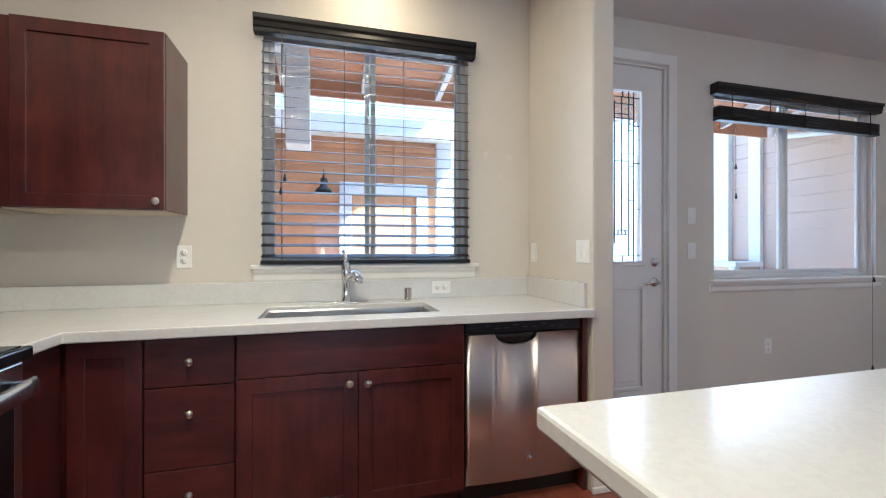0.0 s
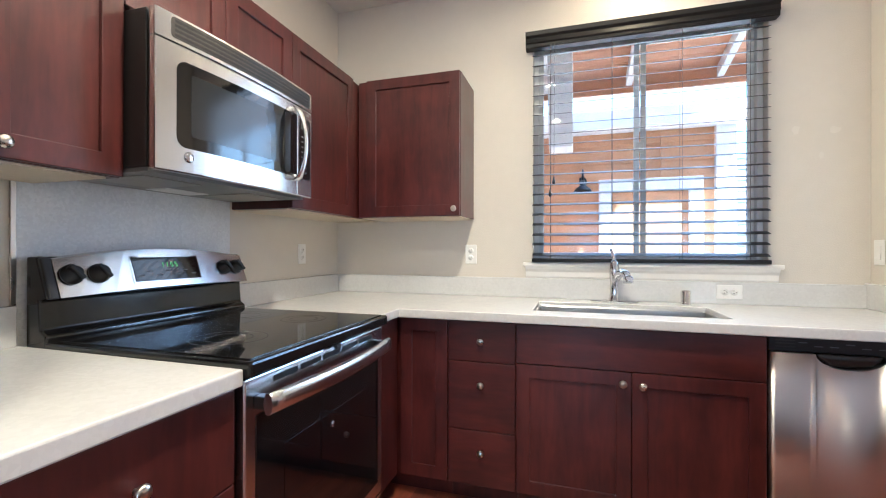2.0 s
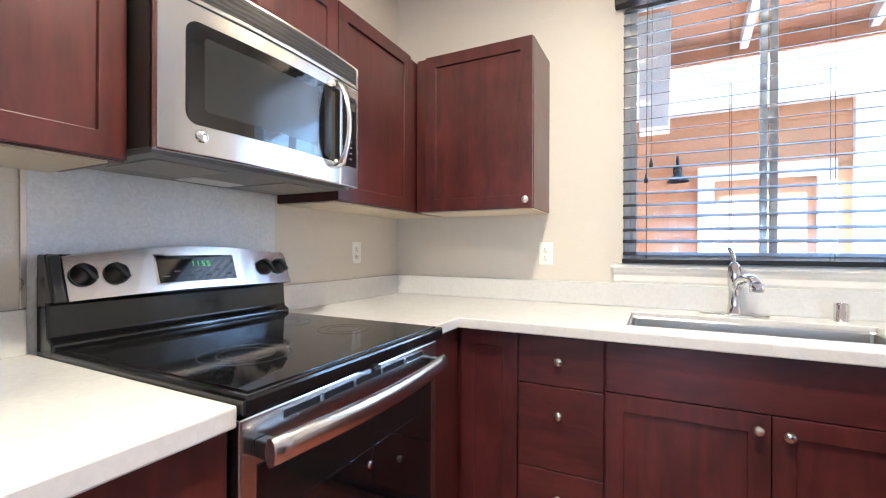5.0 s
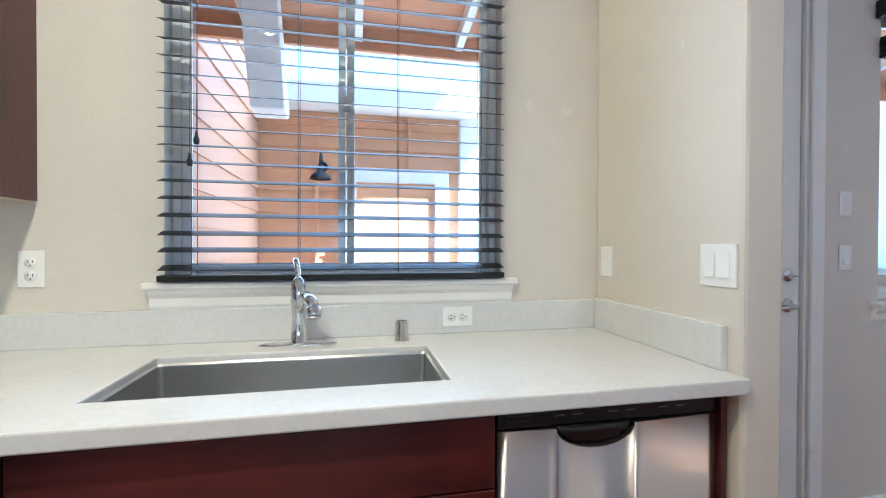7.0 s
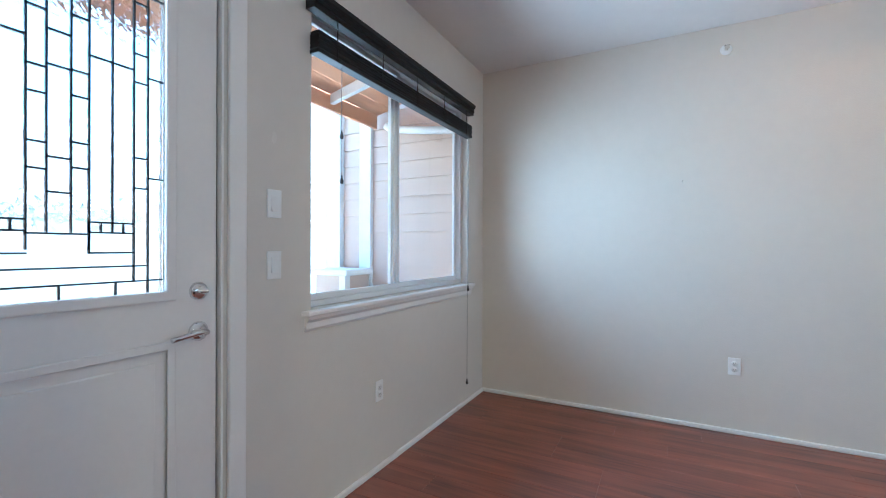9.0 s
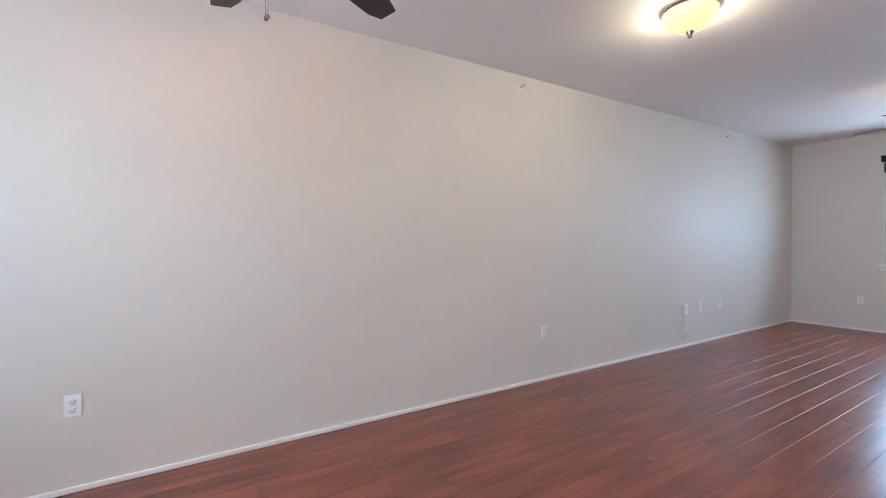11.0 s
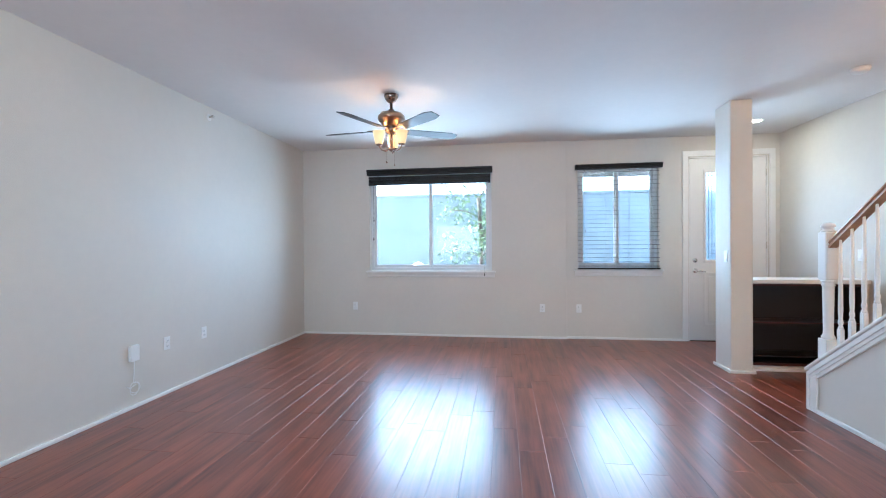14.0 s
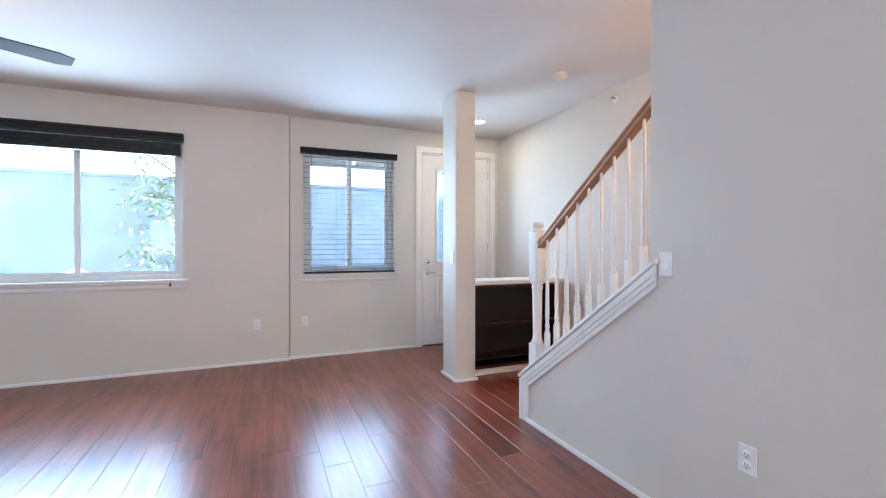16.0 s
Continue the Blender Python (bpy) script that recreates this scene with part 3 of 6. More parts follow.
def lowered_blind(wall_y, out, x0, x1, z0, z1, vz0, vz1, tilt, count, label):
    """A blind let down with open slats under a moulded valance."""
    y = wall_y - out * 0.035
    b_ = thing("window_blind", ((x0 + x1) / 2, y, z0), label, "blind")
    valance(x0 - 0.035, x1 + 0.035, wall_y - out * 0.004, vz0, vz1, out, b_)
    part("head_rail", boxes((x0, min(y, y + 0.04) - 0.02, vz1 - 0.045, x1, y + 0.02, vz1 - 0.005)), BLIND, b_)
    c, s = 0.025 * math.cos(tilt), 0.025 * math.sin(tilt)
    for i in range(count):
        z = z0 + 0.045 + (vz0 - z0 - 0.03) * i / (count - 1)
        wob = 0.0015 * math.sin(i * 2.3)
        t = 0.0009
        part("slat", prism("x", x0 + 0.004, x1 - 0.004, [(y - out * c, z - s + wob), (y, z + 0.0012 + wob), (y + out * c, z + s + wob), (y + out * c, z + s + 2 * t + wob), (y, z + 0.0012 + 2 * t + wob), (y - out * c, z - s + 2 * t + wob)]), BLIND, b_)
    part("bottom_rail", boxes((x0 + 0.002, y - 0.028, z0 + 0.002, x1 - 0.002, y + 0.028, z0 + 0.022)), BLIND, b_, bevel=0.003)
    for f in (0.09, 0.37, 0.66, 0.92):
        xx = x0 + (x1 - x0) * f
        part("ladder_cord", join(tube([(xx, y - 0.027, z0 + 0.02), (xx, y - 0.027, vz0)], 0.0012, 5), tube([(xx, y + 0.027, z0 + 0.02), (xx, y + 0.027, vz0)], 0.0012, 5)), CORD, b_)
    return b_


b1 = lowered_blind(0.0, 1, 1.297, 2.465, 1.106, 2.40, 2.335, 2.425, radians(17), 22, "black slatted blind let down with open slats")
for xx, zz in ((1.425, 1.56), (1.405, 1.49)):
    part("pull_cord", tube([(xx, -0.072, 2.34), (xx - 0.004, -0.073, zz + 0.03)], 0.0012, 5), CORD, b1)
    tassel(xx - 0.004, -0.073, zz, b1)
b2 = lowered_blind(SOUTH2, -1, 1.287, 2.363, 0.976, 2.42, 2.365, 2.43, radians(5), 24, "black slatted blind let down beside the front door")
tassel(2.27, SOUTH2 + 0.07, 1.50, b2)
part("pull_cord", tube([(2.27, SOUTH2 + 0.07, 2.36), (2.27, SOUTH2 + 0.07, 1.52)], 0.0012, 5), CORD, b2)


def raised_blind(wall_y, out, x0, x1, vz0, vz1, sz0, sz1, label, cords):
    """A blind drawn up: the valance, the white head rail and the stack of slats under it."""
    y = wall_y - out * 0.028
    b_ = thing("window_blind", ((x0 + x1) / 2, y, sz0), label, "blind")
    valance(x0 - 0.03, x1 + 0.03, wall_y - out * 0.004, vz0, vz1, out, b_)
    part("head_rail", boxes((x0 + 0.01, y - 0.022, vz0 + 0.012, x1 - 0.01, y + 0.022, vz1 - 0.01)), VINYL, b_, "white steel head rail")
    k = 14
    for i in range(k):
        z = sz0 + 0.024 + (sz1 - sz0 - 0.028) * i / k
        wob = 0.003 * math.sin(i * 1.9)
        tip = 0.002 * math.sin(i * 0.8)
        part("slat", prism("y", y - 0.026 + wob, y + 0.026 + wob, [(x0, z - tip), (x1, z + tip), (x1, z + 0.0055 + tip), (x0, z + 0.0055 - tip)]), BLIND, b_)
    part("bottom_rail", boxes((x0 - 0.002, y - 0.028, sz0, x1 + 0.002, y + 0.028, sz0 + 0.02)), BLIND, b_, bevel=0.003)
    for i in range(5):
        xx = x0 + (x1 - x0) * (0.07 + 0.215 * i)
        part("ladder_cord", tube([(xx, y - 0.031, sz0 - 0.006), (xx, y - 0.031, vz0)], 0.003, 5), BLIND, b_)
    for xx, zz, yy in cords:
        part("pull_cord", tube([(xx, wall_y - out * yy, sz0 + 0.03), (xx, wall_y - out * yy, zz + 0.02)], 0.0013, 5), CORD, b_)
        tassel(xx, wall_y - out * yy, zz, b_)
    return b_


raised_blind(0.0, 1, 4.365, 6.05, 2.312, 2.39, 2.125, 2.226, "black slatted blind drawn up to the window head", [(4.545, 1.79, 0.03), (4.535, 1.57, 0.04), (5.96, 0.93, 0.066), (5.945, 0.21, 0.066)])
raised_blind(SOUTH, -1, 3.575, 5.36, 2.36, 2.445, 2.215, 2.345, "black slatted blind drawn up over wide window", [(5.29, 1.70, 0.03), (5.295, 1.42, 0.03), (3.66, 0.90, 0.075)])


def leaded_door(name, wall_y, out, opening, knob_right, label):
    """A painted door with a leaded glass light over a raised panel; opening (x0, z0, x1, z1)."""
    x0, _, x1, z1 = opening
    face = wall_y + out * 0.018
    ya, yb = sorted((face, face + out * 0.044))
    d = thing(name, ((x0 + x1) / 2, (ya + yb) / 2, 0), label, "door")
    d["kind"] = "structure"
    a, b_ = x0 + (0.012 if knob_right else 0.017), x1 - (0.017 if knob_right else 0.012)
    top = z1 - 0.012
    mid = (a + b_) / 2
    g0, g1 = mid - 0.272, mid + 0.272
    hole = (g0, 1.10, g1, 2.285)
    low = (mid - 0.29, 0.22, mid + 0.29, 0.925)
    slab = part("door_leaf", plate("y", ya, yb, (a, 0.012, b_, top), [hole, low]), DOORW, d, bevel=0.002)
    n = -out
    ring = plate("y", *sorted((face + n * 0.0, face + n * 0.014)), (g0 - 0.03, 1.07, g1 + 0.03, 2.315), [(g0 + 0.004, 1.104, g1 - 0.004, 2.281)])
    part("glass_moulding", ring, DOORW, slab, bevel=0.006)
    lr = plate("y", *sorted((face + n * 0.001, face + n * 0.009)), (low[0] - 0.012, low[1] - 0.012, low[2] + 0.012, low[3] + 0.012), [(low[0] + 0.016, low[1] + 0.016, low[2] - 0.016, low[3] - 0.016)])
    part("panel_moulding", lr, DOORW, slab, bevel=0.005)
    part("panel", boxes((low[0] + 0.001, min(face + out * 0.008, face + out * 0.034), low[1] + 0.001, low[2] - 0.001, max(face + out * 0.008, face + out * 0.034), low[3] - 0.001)), DOORW, slab)
    part("raised_field", boxes((low[0] + 0.05, min(face, face + out * 0.009), low[1] + 0.05, low[2] - 0.05, max(face, face + out * 0.009), low[3] - 0.05)), DOORW, slab, bevel=0.006)
    gy = face + out * 0.02
    pane = part("leaded_pane", boxes((g0 + 0.001, gy - 0.004, 1.101, g1 - 0.001, gy + 0.004, 2.284)), BEVELGLASS, slab, "bevelled leaded glass light")
    pane.visible_shadow = False
    # came lines: eleven upright strips, crossed by short bars
    wide = [0.052, 0.045, 0.065, 0.065, 0.047, 0.060, 0.047, 0.065, 0.065, 0.045, 0.052]
    k = (g1 - g0) / sum(wide)
    xs = [g0]
    for w_ in wide:
        xs.append(xs[-1] + w_ * k)
    h0, hh = 1.10, 1.185
    bars = []

    def upright(i, f0, f1):
        bars.append((xs[i], h0 + hh * f0, xs[i], h0 + hh * f1))

    def level(i, j, f):
        bars.append((xs[i], h0 + hh * f, xs[j], h0 + hh * f))

    for i in range(1, 11):
        upright(i, {1: 0.0, 2: 0.035, 9: 0.035, 10: 0.0, 3: 0.16, 8: 0.16}.get(i, 0.12 if i in (4, 7) else 0.16), 1.0 if i in (1, 10, 2, 9) else 0.965 if i in (3, 8) else 0.94)
    for f in (0.035, 0.965):
        level(0, 11, f)
    for f in (0.075, 0.925):
        level(1, 10, f)
    for i, j in ((2, 4), (7, 9)):
        for f in (0.11, 0.16, 0.185, 0.59, 0.84, 0.865):
            level(i, j, f)
        upright(i, 0.11, 0.185)
        bars.append(((xs[i] + xs[i + 1]) / 2, h0 + hh * 0.16, (xs[i] + xs[i + 1]) / 2, h0 + hh * 0.185))
        bars.append(((xs[i + 1] + xs[j]) / 2, h0 + hh * 0.16, (xs[i + 1] + xs[j]) / 2, h0 + hh * 0.185))
    level(4, 7, 0.155)
    for f in (0.30, 0.36, 0.47, 0.53, 0.66, 0.72, 0.83, 0.88):
        level(4, 5, f)
        level(6, 7, f + 0.012)
    for f in (0.25, 0.33, 0.54, 0.62, 0.78, 0.86):
        level(5, 6, f)
    for f in (0.28, 0.36, 0.56, 0.635, 0.77, 0.84):
        level(1, 2, f)
        level(9, 10, f)
    for f in (0.31, 0.58, 0.80):
        level(0, 1, f)
        level(10, 11, f)
    for f in (0.25, 0.5, 0.75):
        for z_ in (0.0, 0.965):
            bars.append((g0 + (g1 - g0) * f, h0 + hh * z_, g0 + (g1 - g0) * f, h0 + hh * (z_ + 0.035)))
    rows = []
    for p, q, r, s in bars:
        hw, hz = 0.0021, 0.0026
        rows.append((min(p, r) - hw, gy - 0.006, min(q, s) - hz, max(p, r) + hw, gy + 0.006, max(q, s) + hz))
    part("came", boxes(*rows), LEAD, slab, "dark lead came lines")
    # casing and jamb
    c0, c1 = sorted((wall_y, wall_y + n * 0.018))
    part("casing", plate("y", c0, c1, (x0 - 0.085, 0.0, x1 + 0.085, z1 + 0.085), [(x0 - 0.012, -1, x1 + 0.012, z1 + 0.012)]), TRIM, d, bevel=0.005)
    j0, j1 = sorted((wall_y, wall_y + out * 0.13))
    part("jamb", plate("y", j0, j1, (x0 + 0.001, 0.0, x1 - 0.001, z1 - 0.001), [(x0 + 0.009, -1, x1 - 0.009, z1 - 0.009)]), TRIM, d)
    # black strip added in the latch-side gap as its painted shade
    g_ = (b_ + 0.0005, x1 - 0.0095) if knob_right else (x0 + 0.0095, a - 0.0005)
    part("gap_shade", boxes((g_[0], min(face + out * 0.010, face + out * 0.040), 0.012, g_[1], max(face + out * 0.010, face + out * 0.040), top)), BLACKPLASTIC, d, "black strip painting in the shaded door gap")
    part("threshold", boxes((x0 + 0.01, min(wall_y, wall_y + out * 0.13), 0.0, x1 - 0.01, max(wall_y, wall_y + out * 0.13), 0.01)), DARKMETAL, d)
    kx = (b_ - 0.068) if knob_right else (a + 0.068)
    s = -1 if knob_right else 1
    turn = Matrix.Rotation(radians(90 * out), 4, "X")
    bolt = part("deadbolt", lathe([(0.032, 0.0), (0.032, 0.006), (0.026, 0.014), (0.012, 0.018), (0.0, 0.018)], 20, Matrix.Translation((kx, face, 1.095)) @ turn), CHROME, d, "chrome deadbolt")
    part("thumb_turn", boxes((kx - 0.016, min(face + n * 0.017, face + n * 0.04), 1.090, kx + 0.016, max(face + n * 0.017, face + n * 0.04), 1.100)), CHROME, bolt, bevel=0.003)
    rose = part("door_handle", lathe([(0.034, 0.0), (0.034, 0.006), (0.024, 0.014), (0.011, 0.02), (0.011, 0.045), (0.0, 0.045)], 20, Matrix.Translation((kx, face, 0.955)) @ turn), CHROME, d, "chrome lever handle")
    yy = face + n * 0.045
    part("lever", tube([(kx - s * 0.008, yy, 0.955), (kx + s * 0.03, yy + n * 0.006, 0.957), (kx + s * 0.075, yy + n * 0.004, 0.952), (kx + s * 0.115, yy, 0.945)], 0.009, 10), CHROME, rose)
    hx = x0 + 0.012 if knob_right else x1 - 0.012
    for z in (0.25, 1.25, 2.22):
        part("hinge", tube([(hx, face + n * 0.007, z), (hx, face + n * 0.007, z + 0.09)], 0.007, 8), NICKEL, d)
    return d


leaded_door("door_1", 0.0, 1, BACKDOOR, True, "white back door with leaded glass over a panel")
leaded_door("door_2", SOUTH2, -1, FRONTDOOR, True, "white front door with leaded glass, shut")


# ---- kitchen cabinets ----
def face_box(side, plane, u0, z0, u1, z1, d0, d1):
    """A box on a cabinet front: side 'n' looks to -y from y=plane, 'w' looks to +x from x=plane; d0, d1 are depths proud of it."""
    if side == "n":
        return (u0, plane - d1, z0, u1, plane - d0, z1)
    return (plane + d0, u0, z0, plane + d1, u1, z1)


def front(side, plane, u0, z0, u1, z1, d0, d1, hole=None):
    if side == "n":
        return plate("y", plane - d1, plane - d0, (u0, z0, u1, z1), [hole] if hole else [])
    return plate("x", plane + d0, plane + d1, (u0, z0, u1, z1), [hole] if hole else [])


def knob(side, plane, u, z, parent):
    prof = [(0.0055, 0.0), (0.0055, 0.010), (0.0145, 0.015), (0.0165, 0.021), (0.013, 0.027), (0.0, 0.029)]
    if side == "n":
        m = Matrix.Translation((u, plane, z)) @ Matrix.Rotation(radians(90), 4, "X")
    else:
        m = Matrix.Translation((plane, u, z)) @ Matrix.Rotation(radians(90), 4, "Y")
    part("knob", lathe(prof, 16, m), NICKEL, parent, "round brushed nickel knob")


def shaker(side, plane, u0, z0, u1, z1, parent, at=None, name="door"):
    """A framed door with a sunk panel; at is the knob's place."""
    u0, u1, z0, z1 = u0 + 0.0015, u1 - 0.0015, z0 + 0.0015, z1 - 0.0015
    r = 0.058
    door = part(name, front(side, plane, u0, z0, u1, z1, 0.0, 0.020, (u0 + r, z0 + r, u1 - r, z1 - r)), CHERRY_Z, parent, bevel=0.002)
    part("panel", boxes(face_box(side, plane, u0 + r - 0.004, z0 + r - 0.004, u1 - r + 0.004, z1 - r + 0.004, 0.002, 0.010)), CHERRY_Z, door)
    if at:
        knob(side, plane - 0.020 if side == "n" else plane + 0.020, at[0], at[1], door)
    return door


def drawer(side, plane, u0, z0, u1, z1, parent, at=None, name="drawer"):
    bm = boxes(face_box(side, plane, u0 + 0.0015, z0 + 0.0015, u1 - 0.0015, z1 - 0.0015, 0.0, 0.020))
    dr = part(name, bm, CHERRY_X if side == "n" else CHERRY_Z, parent, bevel=0.003)
    if at:
        knob(side, plane - 0.020 if side == "n" else plane + 0.020, at[0], at[1], dr)
    return dr


def carcass(x0, y0, z0, x1, y1, z1, label, toe=None):
    """A cabinet unit; toe names the side whose foot is set back."""
    c = thing("cabinet", ((x0 + x1) / 2, (y0 + y1) / 2, z0), label, "cabinet", "kitchen cabinets")
    if toe == "n":
        part("body", join(boxes((x0, y0, z0 + 0.10, x1, y1, z1)), boxes((x0, y0 + 0.07, z0, x1, y1, z0 + 0.0995))), CHERRY_Z, c)
    elif toe == "w":
        part("body", join(boxes((x0, y0, z0 + 0.10, x1, y1, z1)), boxes((x0, y0, z0, x1 - 0.07, y1, z0 + 0.0995))), CHERRY_Z, c)
    else:
        part("body", boxes((x0, y0, z0, x1, y1, z1)), CHERRY_Z, c)
    return c


FY, FX = -0.635, 0.705
GAP = 0.0008
c = carcass(0.0005, FY, 0, 0.974 - GAP, -0.0005, 0.858, "dark cherry corner base cabinet under the counter", "n")
shaker("n", FY, 0.735, 0.105, 0.972, 0.853, c)
c = carcass(0.974, FY, 0, 1.286 - GAP, -0.0005, 0.858, "dark cherry base cabinet with three drawers", "n")
for z0, z1, zk in ((0.668, 0.853, 0.764), (0.357, 0.668, 0.567), (0.105, 0.357, 0.262)):
    drawer("n", FY, 0.976, z0, 1.285, z1, c, (1.13, zk))
c = carcass(1.286, FY, 0, 2.229 - GAP, -0.44, 0.64, "dark cherry sink base cabinet with two doors", "n")
part("apron_rail", boxes((1.286, FY, 0.6405, 2.228, FY + 0.02, 0.858)), CHERRY_X, c)
drawer("n", FY, 1.288, 0.677, 2.227, 0.853, c, None, "false_front")
shaker("n", FY, 1.288, 0.105, 1.757, 0.676, c, (1.722, 0.630))
shaker("n", FY, 1.757, 0.105, 2.227, 0.676, c, (1.797, 0.626))
# filler by the dishwasher
fill = thing("filler_panel", (2.862, -0.32, 0), "dark cherry end panel beside the dishwasher", "panel")
part("board", boxes((2.846, -0.64, 0.0, 2.866, -0.0005, 0.858)), CHERRY_Z, fill, bevel=0.002)

# run along the west wall
c = carcass(0.0005, -0.964, 0, FX, FY - 0.0005, 0.858, "narrow dark cherry filler cabinet beside the range", "w")
drawer("w", FX, -0.962, 0.105, -0.660, 0.853, c, None, "front")
c = carcass(0.0005, -2.21, 0, FX + 0.05, -1.7345, 0.858, "dark cherry drawer cabinet between range and refrigerator", "w")
for z0, z1, zk in ((0.63, 0.853, 0.74), (0.37, 0.63, 0.50), (0.105, 0.37, 0.24)):
    drawer("w", FX + 0.05, -2.208, z0, -1.736, z1, c, (-1.975, zk))

# wall cabinets
UZ0, UZ1 = 1.362, 2.147
c = carcass(0.3305, -0.312, UZ0, 0.943, -0.0005, UZ1, "dark cherry wall cabinet beside the sink window")
shaker("n", -0.312, 0.385, UZ0, 0.942, UZ1, c, (0.913, 1.398))
part("stile", boxes((0.333, -0.322, UZ0, 0.384, -0.3125, UZ1 - 0.01)), CHERRY_Z, c)
part("underside", boxes((0.35, -0.305, UZ0 - 0.006, 0.935, -0.002, UZ0 - 0.0005)), PALEWOOD, c, "pale wood underside")
c = carcass(0.0005, -0.932, UZ0, 0.312, -0.0005, UZ1, "dark cherry corner wall cabinet over the counter")
shaker("w", 0.312, -0.932, UZ0, -0.385, UZ1, c)
part("stile", boxes((0.3125, -0.384, UZ0, 0.322, -0.325, UZ1 - 0.01)), CHERRY_Z, c)
part("underside", boxes((0.002, -0.925, UZ0 - 0.006, 0.30, -0.002, UZ0 - 0.0005)), PALEWOOD, c, "pale wood underside")
c = carcass(0.0005, -1.6715, 1.85, 0.312, -0.9325, UZ1, "short dark cherry cabinet above the microwave")
shaker("w", 0.312, -1.311, 1.862, -0.934, UZ1, c, (-1.272, 1.895))
shaker("w", 0.312, -1.671, 1.862, -1.311, UZ1, c, (-1.345, 1.895))
c = carcass(0.0005, -2.32, UZ0 + 0.015, 0.312, -1.672, UZ1, "dark cherry wall cabinet with two doors")
shaker("w", 0.312, -1.982, UZ0 + 0.015, -1.673, UZ1, c, (-1.943, 1.412))
shaker("w", 0.312, -2.318, UZ0 + 0.015, -1.982, UZ1, c, (-2.018, 1.414))
part("underside", boxes((0.002, -2.31, UZ0 + 0.009, 0.30, -1.70, UZ0 + 0.0145)), PALEWOOD, c, "pale wood underside")

# ---- worktops and splashes ----
TOP0, TOP1 = 0.8585, 0.899
SINK = (1.350, -0.552, 2.147, -0.185)
w = thing("worktop", (1.4, -0.33, TOP0), "white speckled quartz worktop with low backsplash", "worktop")
part("slab", plate("z", TOP0, TOP1, (0.0005, -0.966, 2.879, -0.0005), [SINK, (0.745, -1.0, 3.0, -0.695)]), QUARTZ, w, bevel=0.005)
part("backsplash", boxes((0.021, -0.0205, TOP1, 2.859, -0.0005, 1.012)), QUARTZ, w, bevel=0.003)
part("side_splash", boxes((2.8595, -0.625, TOP1, 2.8795, -0.0005, 1.020)), QUARTZ, w, bevel=0.003)
part("corner_splash", boxes((0.0005, -0.945, TOP1, 0.0205, -0.0005, 1.012)), QUARTZ, w, bevel=0.003)
w = thing("worktop", (0.33, -1.95, TOP0), "short white quartz worktop beside the range", "worktop")
part("slab", boxes((0.0005, -2.213, TOP0, 0.797, -1.734, TOP1)), QUARTZ, w, bevel=0.005)
part("backsplash", boxes((0.0005, -2.213, TOP1, 0.0205, -1.745, 1.015)), QUARTZ, w, bevel=0.003)
sp = thing("range_splash", (0.002, -1.31, 0.9), "grey stone sheet on the wall behind range", "splash panel")
part("sheet", boxes((0.0008, -1.742, 0.60, 0.006, -0.950, 1.415)), GREYSTONE, sp)
part("edge_strip", boxes((0.0008, -1.7555, 1.0155, 0.009, -1.7425, 1.395)), NICKEL, sp, "narrow grey metal edge strip", bevel=0.001)

# ---- sink, faucet, soap dispenser ----
s = thing("sink", (1.74, -0.36, 0.66), "stainless steel undermount sink set in the worktop", "sink")
x0, y0, x1, y1 = SINK
bm = bmesh.new()
rim = [(x0 + 0.001, y0 + 0.001), (x1 - 0.001, y0 + 0.001), (x1 - 0.001, y1 - 0.001), (x0 + 0.001, y1 - 0.001)]
rings = []
for inset, z in ((0.0, 0.880), (0.004, 0.872), (0.012, 0.70), (0.03, 0.675), (0.07, 0.668)):
    rings.append([bm.verts.new((px + (inset if i in (0, 3) else -inset), py + (inset if i in (0, 1) else -inset), z)) for i, (px, py) in enumerate(rim)])
for a, b_ in zip(rings, rings[1:]):
    for i in range(4):
        bm.faces.new([a[i], a[(i + 1) % 4], b_[(i + 1) % 4], b_[i]])
bm.faces.new(rings[-1])
bmesh.ops.recalc_face_normals(bm, faces=bm.faces)
basin = part("basin", bm, SINKSTEEL, s, bevel=0.012)
part("drain", lathe([(0.0, 0.668), (0.02, 0.669), (0.045, 0.671), (0.045, 0.6685), (0.0, 0.6682)], 20, Matrix.Translation((1.74, -0.36, 0.002))), CHROME, s)

FXX = 1.735
fa = thing("faucet", (FXX, -0.105, TOP1), "chrome single lever kitchen faucet behind the sink", "faucet")
bm = lathe([(0.0, 0.0), (0.027, 0.0), (0.027, 0.004), (0.024, 0.008), (0.0, 0.009)], 24, Matrix.Translation((0, 0, 0)))
bm.transform(Matrix.Diagonal((4.6, 1.05, 1, 1)))
bm.transform(Matrix.Translation((FXX, -0.105, TOP1)))
part("deck_plate", bm, CHROME, fa)
part("body", lathe([(0.031, 0.006), (0.027, 0.012), (0.0225, 0.05), (0.0215, 0.10), (0.0235, 0.125), (0.0265, 0.15), (0.0255, 0.182), (0.018, 0.212), (0.010, 0.222), (0.0, 0.223)], 20, Matrix.Translation((FXX, -0.105, TOP1))), CHROME, fa)
part("spout", join(tube([(FXX + 0.006, -0.115, 1.02), (FXX + 0.02, -0.140, 1.048), (FXX + 0.034, -0.168, 1.060), (FXX + 0.047, -0.194, 1.054), (FXX + 0.055, -0.212, 1.036)], 0.0205, 14), lathe([(0.0, 0.0), (0.023, 0.0), (0.0255, 0.012), (0.0215, 0.034), (0.0, 0.036)], 16, Matrix.Translation((FXX + 0.058, -0.218, 1.008)))), CHROME, fa)
